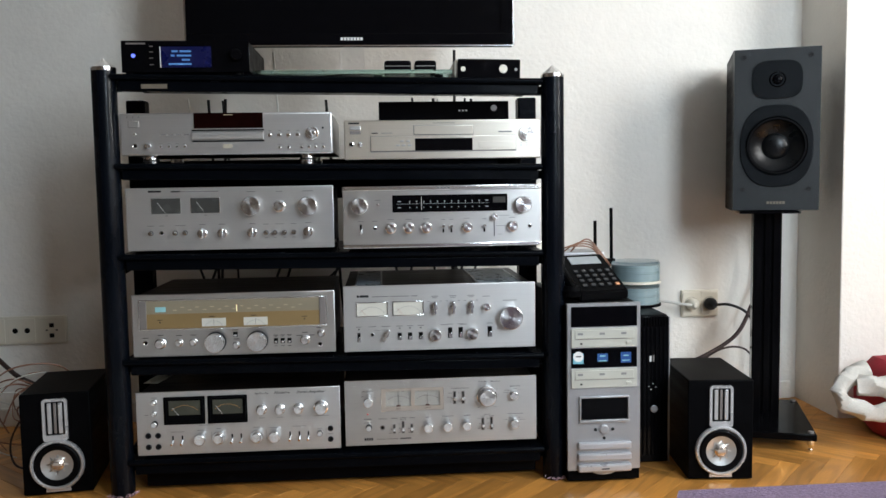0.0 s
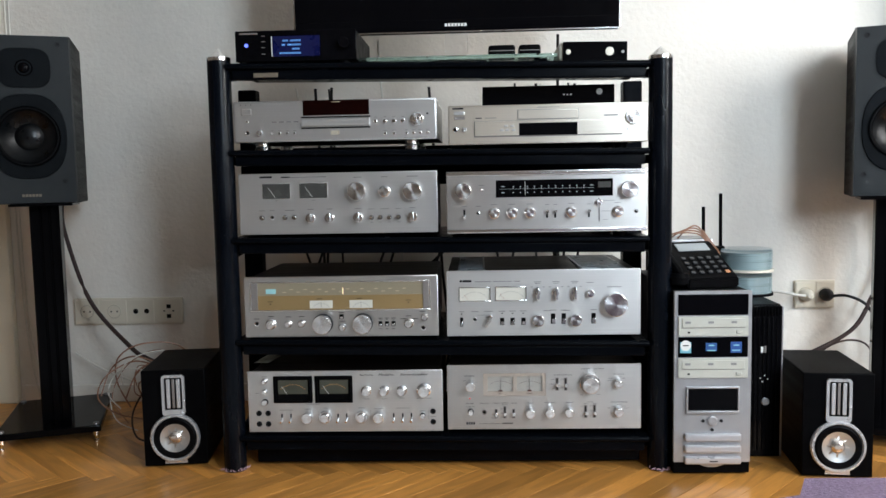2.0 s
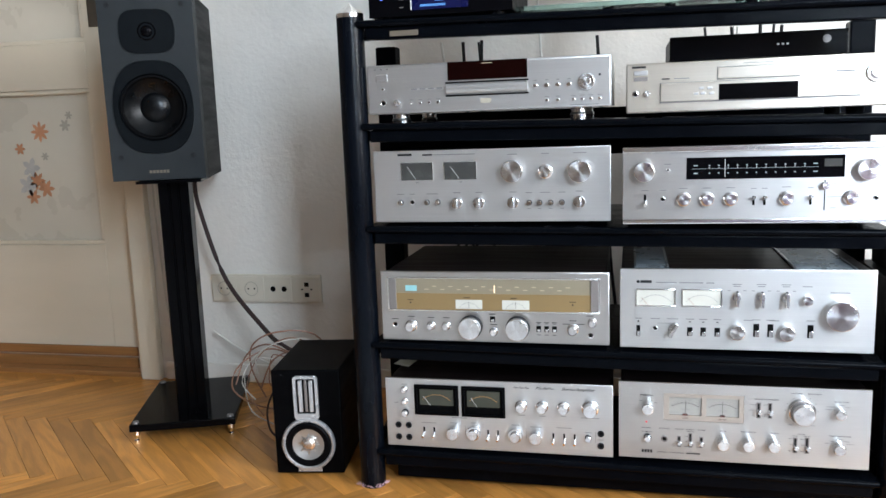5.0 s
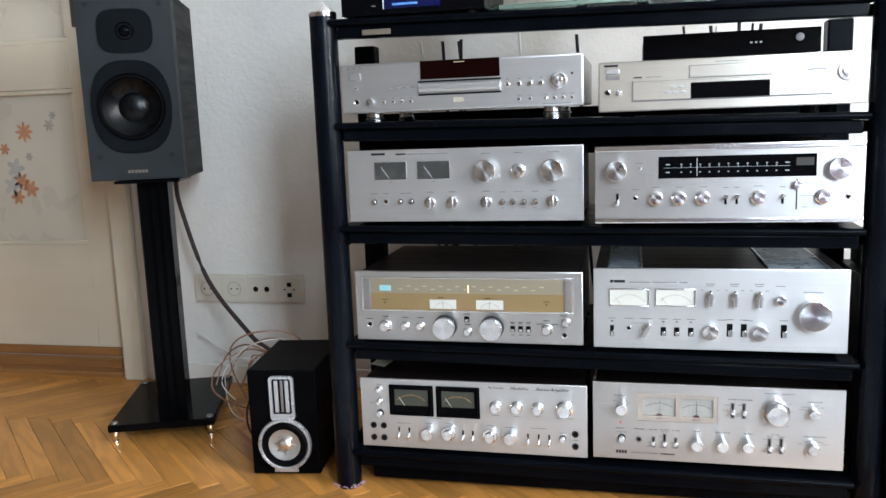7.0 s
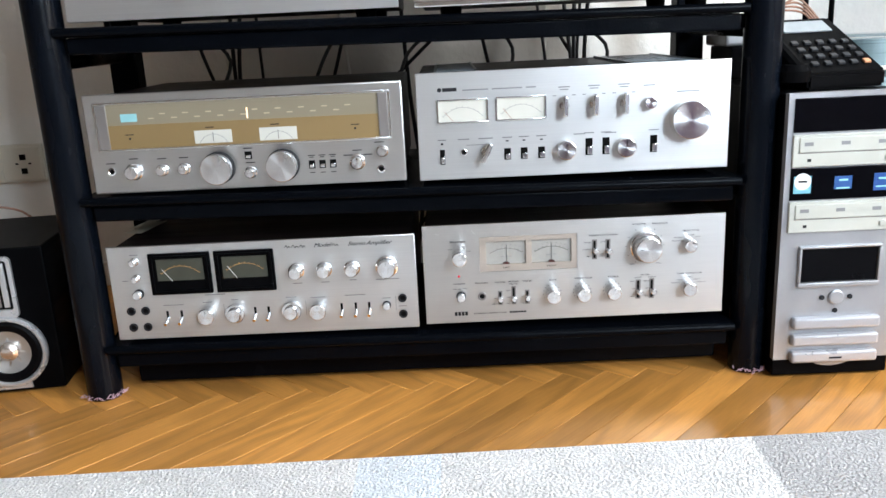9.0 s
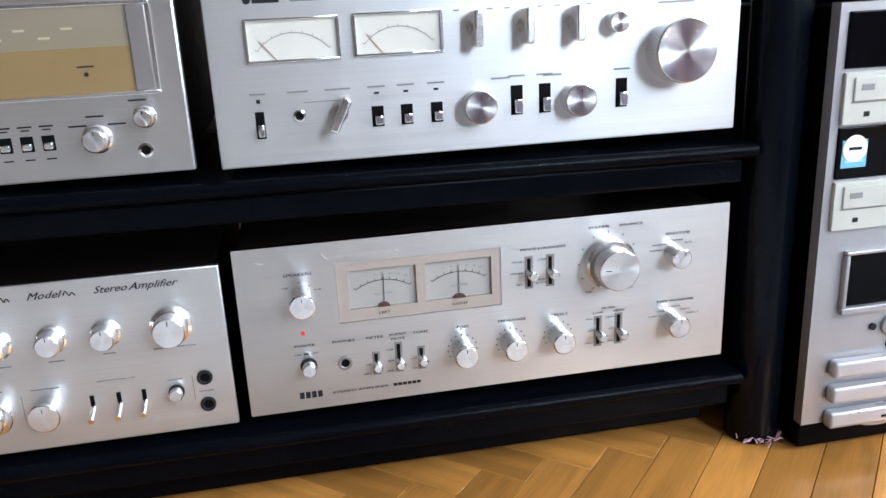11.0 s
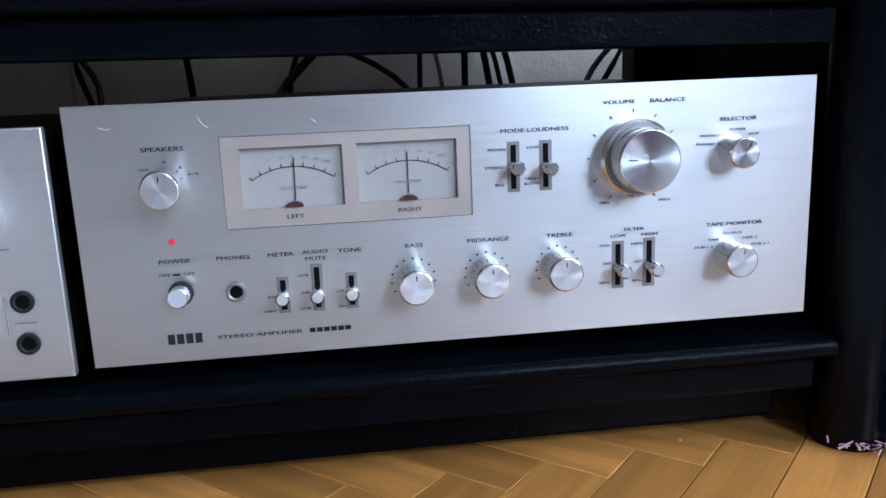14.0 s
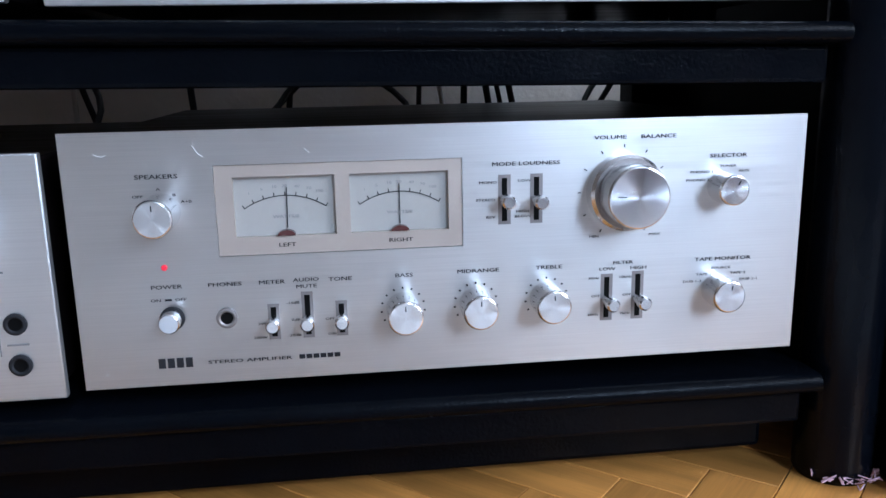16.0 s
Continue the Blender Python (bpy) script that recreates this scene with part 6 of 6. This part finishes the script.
# ---- wall sockets ----
def socket_strip(name, x0, z0, gangs, kinds, label):
    so = thing(name, pose(x0, BACK_Y - 0.0, z0), label, "wall socket")
    g = 0.085 if gangs > 2 else 0.058
    w = g * gangs
    bm = bmesh.new()
    box(bm, 0, w, -0.0125, -0.001, 0, 0.083, 0.0035)
    part("plate", bm, M_SOCKET, so)
    for k, kd in enumerate(kinds):
        cx = g * (k + 0.5)
        block("insert", so, M_SOCKET, cx - g * 0.45, cx + g * 0.45, -0.0148, -0.012, 0.006, 0.077, 0.0012)
        if kd == "power":
            bm = bmesh.new()
            lathe(bm, [(0.021, 0.0148), (0.0205, 0.0165), (0.0195, 0.0165), (0.019, 0.015)], 32)
            part("rim", bm, M_GREYDEC, so, at=(cx, 0, 0.0415))
            bm = bmesh.new()
            lathe(bm, [(0.019, 0.015), (0, 0.015)], 32)
            part("well", bm, M_SOCKET, so, at=(cx, 0, 0.0415))
            for dx in (-0.0095, 0.0095):
                bm = bmesh.new()
                lathe(bm, [(0.0026, 0.0156), (0, 0.0156)], 12)
                part("contact", bm, M_HOLE, so, at=(cx + dx, 0, 0.0415))
        elif kd == "aerial":
            for dx in (-0.018, 0.016):
                bm = bmesh.new()
                lathe(bm, [(0.008, 0.0148), (0.007, 0.0162), (0, 0.0158)], 20)
                part("contact", bm, M_HOLE, so, at=(cx + dx, 0, 0.0415))
        elif kd == "phone":
            for dx, dz in ((0, 0.014), (0, -0.016), (0.014, 0.0), (-0.014, 0.0)):
                block("contact", so, M_HOLE, cx + dx - 0.0065 * (1 if dx == 0 else 0.45), cx + dx + 0.0065 * (1 if dx == 0 else 0.45), -0.016, -0.0145, 0.0415 + dz - 0.006 * (1 if dx == 0 else 0.3), 0.0415 + dz + 0.006 * (1 if dx == 0 else 0.3))
    return so


socket_strip("wall_socket", -1.213, 0.242, 4, ("power", "power", "aerial", "phone"), "cream four-gang wall socket strip")
so2 = socket_strip("wall_socket", 0.968, 0.268, 2, ("power", "power"), "white double wall socket with two plugs in it")
for nm, mat, cx, path in (("plug", M_WHITEP, 0.997, [(0.995, 2.38, 0.308), (0.95, 2.365, 0.315), (0.88, 2.37, 0.325), (0.80, 2.3, 0.315)]),
                          ("plug", M_CABLE, 1.055, [(1.06, 2.372, 0.308), (1.10, 2.355, 0.31), (1.15, 2.34, 0.28), (1.175, 2.33, 0.2), (1.17, 2.3, 0.1), (1.15, 2.27, 0.02)])):
    pl = thing(nm, pose(0, 0, 0), ("white" if mat is M_WHITEP else "black") + " mains plug and lead in the wall socket", "plug", "plugs in the socket")
    bm = bmesh.new()
    lathe(bm, [(0.018, 0.0), (0.0185, 0.018), (0.013, 0.032), (0.006, 0.04), (0, 0.04)], 24, centre=(cx, BACK_Y - 0.013, 0.3085))
    part("body", bm, mat, pl)
    bm = bmesh.new()
    tube(bm, path, 0.0042)
    part("lead", bm, mat if mat is M_CABLE else M_CABLEW, pl)


# ---- cables ----
def cable(name, pts, r, mat, label, group=""):
    bm = bmesh.new()
    tube(bm, pts, r)
    return tagged(part(name, bm, mat), label, "cable", group)


cable("speaker_cable", [(-1.16, 2.31, 0.72), (-1.171, 2.29, 0.606), (-1.165, 2.3, 0.512), (-1.106, 2.3, 0.331), (-0.962, 2.22, 0.215), (-0.876, 2.15, 0.19), (-0.74, 2.1, 0.15)], 0.006, M_CABLEBR, "thick dark braided loudspeaker cable")
cable("speaker_cable", [(1.2, 2.30, 0.60), (1.205, 2.33, 0.42), (1.165, 2.34, 0.325), (1.11, 2.33, 0.226), (1.0, 2.3, 0.17), (0.85, 2.2, 0.15), (0.72, 2.2, 0.1)], 0.006, M_CABLEBR, "thick dark braided loudspeaker cable")
cable("thin_cable", [(1.17, 2.3, 0.1), (1.14, 2.33, 0.175), (1.06, 2.33, 0.18), (0.95, 2.28, 0.13), (0.86, 2.1, 0.12)], 0.003, M_CABLEBR, "thin dark cable behind the small speaker")
random.seed(5)
for k in range(11):
    r0 = random.uniform(0.05, 0.13)
    cx, cz = -0.845 + random.uniform(-0.05, 0.03), 0.12 + random.uniform(-0.02, 0.03)
    pts = [(-0.70, 2.08, 0.16)] + [(cx + r0 * math.cos(a), 2.1 + 0.03 * math.sin(a * 2 + k), max(0.006, cz + r0 * 0.85 * math.sin(a))) for a in [radians(60 + 42 * j) for j in range(4 + k % 3)]]
    cable("loose_cable", pts, 0.0015 + 0.0006 * (k % 2), M_CABLEC if k % 4 else M_CABLEW, "thin coiled copper and white cable", "loose cables behind the speaker")
cable("loose_cable", [(-1.2, 2.38, 0.16), (-1.1, 2.36, 0.11), (-0.95, 2.3, 0.08), (-0.8, 2.2, 0.1)], 0.0025, M_CABLEW, "thin white cable along the wall", "loose cables behind the speaker")
cable("loose_cable", [(-0.86, 2.1, 0.14), (-0.90, 2.08, 0.06), (-0.87, 2.03, 0.01), (-0.80, 2.0, 0.006)], 0.0025, M_CABLEBR, "thin dark cable on the floor", "loose cables behind the speaker")
# leads hanging behind the shelves
for k, x in enumerate((-0.47, -0.42, -0.385, -0.37, -0.24, -0.10, 0.14, 0.20, 0.215, 0.26, 0.29, 0.31)):
    y = 2.27 + 0.02 * (k % 3)
    dx = random.uniform(-0.03, 0.04)
    pts = [(x, y, 1.06 if k in (4, 9) else 0.93), (x + dx * 0.4, y + 0.01, 0.8), (x + dx, y + 0.02, 0.6), (x + dx * 1.6, y, 0.4), (x + dx * 0.8 + 0.03, y + 0.01, 0.2), (x + dx, y, 0.03)]
    cable("hanging_lead", pts, 0.003 + 0.001 * (k % 2), M_CABLE if k % 4 else M_CABLEW, "black lead hanging behind the rack", "leads behind the rack")
for k in range(10):
    x = -0.42 + k * 0.085 + random.uniform(-0.02, 0.02)
    z = (0.40, 0.16)[k % 2]
    pts = [(x, 2.17, z - 0.02), (x + 0.03, 2.26, z + 0.08), (x + random.uniform(-0.1, 0.1), 2.3, z + 0.12), (x + random.uniform(-0.16, 0.16), 2.3, z - 0.1)]
    cable("hanging_lead", pts, 0.0035, M_CABLE, "black lead looping behind the rack", "leads behind the rack")
# folded paper slip behind the lower amplifier
bm = bmesh.new()
for a, z in ((0, 0.262), (1, 0.268)):
    v = [bm.verts.new(p) for p in ((-0.515 + 0.01 * a, 1.9, z - 0.008), (-0.47, 1.86 + 0.02 * a, z), (-0.46, 1.95, z - 0.002), (-0.5, 1.99, z - 0.012))]
    bm.faces.new(v)
bmesh.ops.solidify(bm, geom=bm.faces[:], thickness=0.0008)
for v in bm.verts:
    v.co.z -= 0.018
tagged(part("paper_slip", bm, M_WHITEP), "folded paper slip lying on the amplifier", "paper")

# ---- cloth bag by the pier ----
bag = thing("shopping_bag", pose(1.385, 2.03, 0), "crumpled white, red and green canvas bag leaning on the pier", "bag")
noise.seed_set(3)
def crumple(bm, amp, f):
    for v in bm.verts:
        n = noise.noise_vector(v.co * f)
        v.co += Vector((n.x, n.y, n.z * 0.6)) * amp
    for fc in bm.faces:
        fc.smooth = True
bm = bmesh.new()
lathe(bm, [(0, 0.012), (0.10, 0.012), (0.125, 0.05), (0.12, 0.12), (0.11, 0.17), (0.085, 0.205), (0.0, 0.22)], 40, "z", (0.065, 0.0, 0))
bmesh.ops.subdivide_edges(bm, edges=bm.edges[:], cuts=1, use_grid_fill=True)
crumple(bm, 0.02, 9)
part("bag_body", bm, M_CLOTHR, bag, "red canvas body")
for path, r in (([(-0.09, -0.04, 0.185), (-0.155, -0.08, 0.175), (-0.185, -0.1, 0.145), (-0.165, -0.12, 0.115), (-0.10, -0.135, 0.10), (-0.04, -0.135, 0.11)], 0.022), ([(-0.14, -0.10, 0.16), (-0.08, -0.115, 0.165), (-0.02, -0.13, 0.14), (0.02, -0.14, 0.10), (0.03, -0.15, 0.05), (-0.01, -0.16, 0.03)], 0.026), ([(-0.02, -0.19, 0.03), (0.03, -0.21, 0.035), (0.08, -0.2, 0.035)], 0.024)):
    bm = bmesh.new()
    tube(bm, path, r, 18)
    for v in bm.verts:
        n1 = noise.noise_vector(v.co * 30)
        v.co += Vector((n1.x, n1.y, n1.z)) * 0.012
    part("white_cloth", bm, M_CLOTHW, bag, "crumpled white canvas")
bm = bmesh.new()
extrude_outline(bm, [(-0.07, 0.185), (-0.02, 0.225), (0.02, 0.2), (-0.01, 0.165)], -0.13, -0.11)
crumple(bm, 0.008, 12)
part("green_band", bm, M_CLOTHG, bag, "dark green band")


# ---- herringbone parquet ----
PW, PL, TURN_P = 0.0463, 0.45, radians(2.36)
S2 = math.sqrt(0.5)
pm = []
for v in range(2):
    b = bmesh.new()
    box(b, 0.0004, PL - 0.0004, 0.0003, PW - 0.0003, -0.012, 0.0, 0.0005, 1)
    if v:
        for q in b.verts:
            q.co.y -= PW
    pm.append(mesh_of("plank", b, M_PLANK))
rest_v, rest_f = [], []
count = 0
ca, sa = math.cos(TURN_P), math.sin(TURN_P)
# the teeth of the seam in front of the rack
tu, tv_ = PL * S2 - PW * S2, PW * S2
FX0, FY0 = -0.035 - (tu * ca - tv_ * sa), 1.8175 - (tu * sa + tv_ * ca)
for band in range(-12, 4):
    for i in range(-75, 75):
        u = i * PW * 2 * S2 + (PL * S2 if band % 2 == 0 else 0)
        v = band * PL * S2
        x, y = FX0 + u * ca - v * sa, FY0 + u * sa + v * ca
        ang = TURN_P + (radians(135) if band % 2 == 0 else radians(45))
        mx, my = x + PL / 2 * math.cos(ang), y + PL / 2 * math.sin(ang)
        if not (X_L - 0.1 < mx < X_R + 0.1 and FRONT_Y - 0.1 < my < Y_B + 0.05):
            continue
        k = 1 if band % 2 == 0 else 0
        near = (1.56 < my < 2.32 and -1.95 < mx < 1.5)
        if near and count < 290:
            ob = new("plank", pm[k])
            ob.parent = floor
            ob.location, ob.rotation_euler = (x, y, random.uniform(-0.0003, 0.0002)), (0, 0, ang)
            count += 1
        else:
            n = len(rest_v)
            c, s = math.cos(ang), math.sin(ang)
            w0, w1 = (0.0006, PW - 0.0006) if k == 0 else (-PW + 0.0006, -0.0006)
            for zz in (-0.008, 0.0):
                for lx, ly in ((0.0006, w0), (PL - 0.0006, w0), (PL - 0.0006, w1), (0.0006, w1)):
                    rest_v.append((x + lx * c - ly * s, y + lx * s + ly * c, zz))
            rest_f += [(n + 4, n + 5, n + 6, n + 7), (n, n + 1, n + 5, n + 4), (n + 1, n + 2, n + 6, n + 5), (n + 2, n + 3, n + 7, n + 6), (n + 3, n, n + 4, n + 7)]
me = bpy.data.meshes.new("far_planks")
me.from_pydata(rest_v, [], rest_f)
me.materials.append(oak("oak_plank_field", 0.0))
ob = new("far_planks", me)
ob.parent = floor
tagged(ob, kind="stuff")
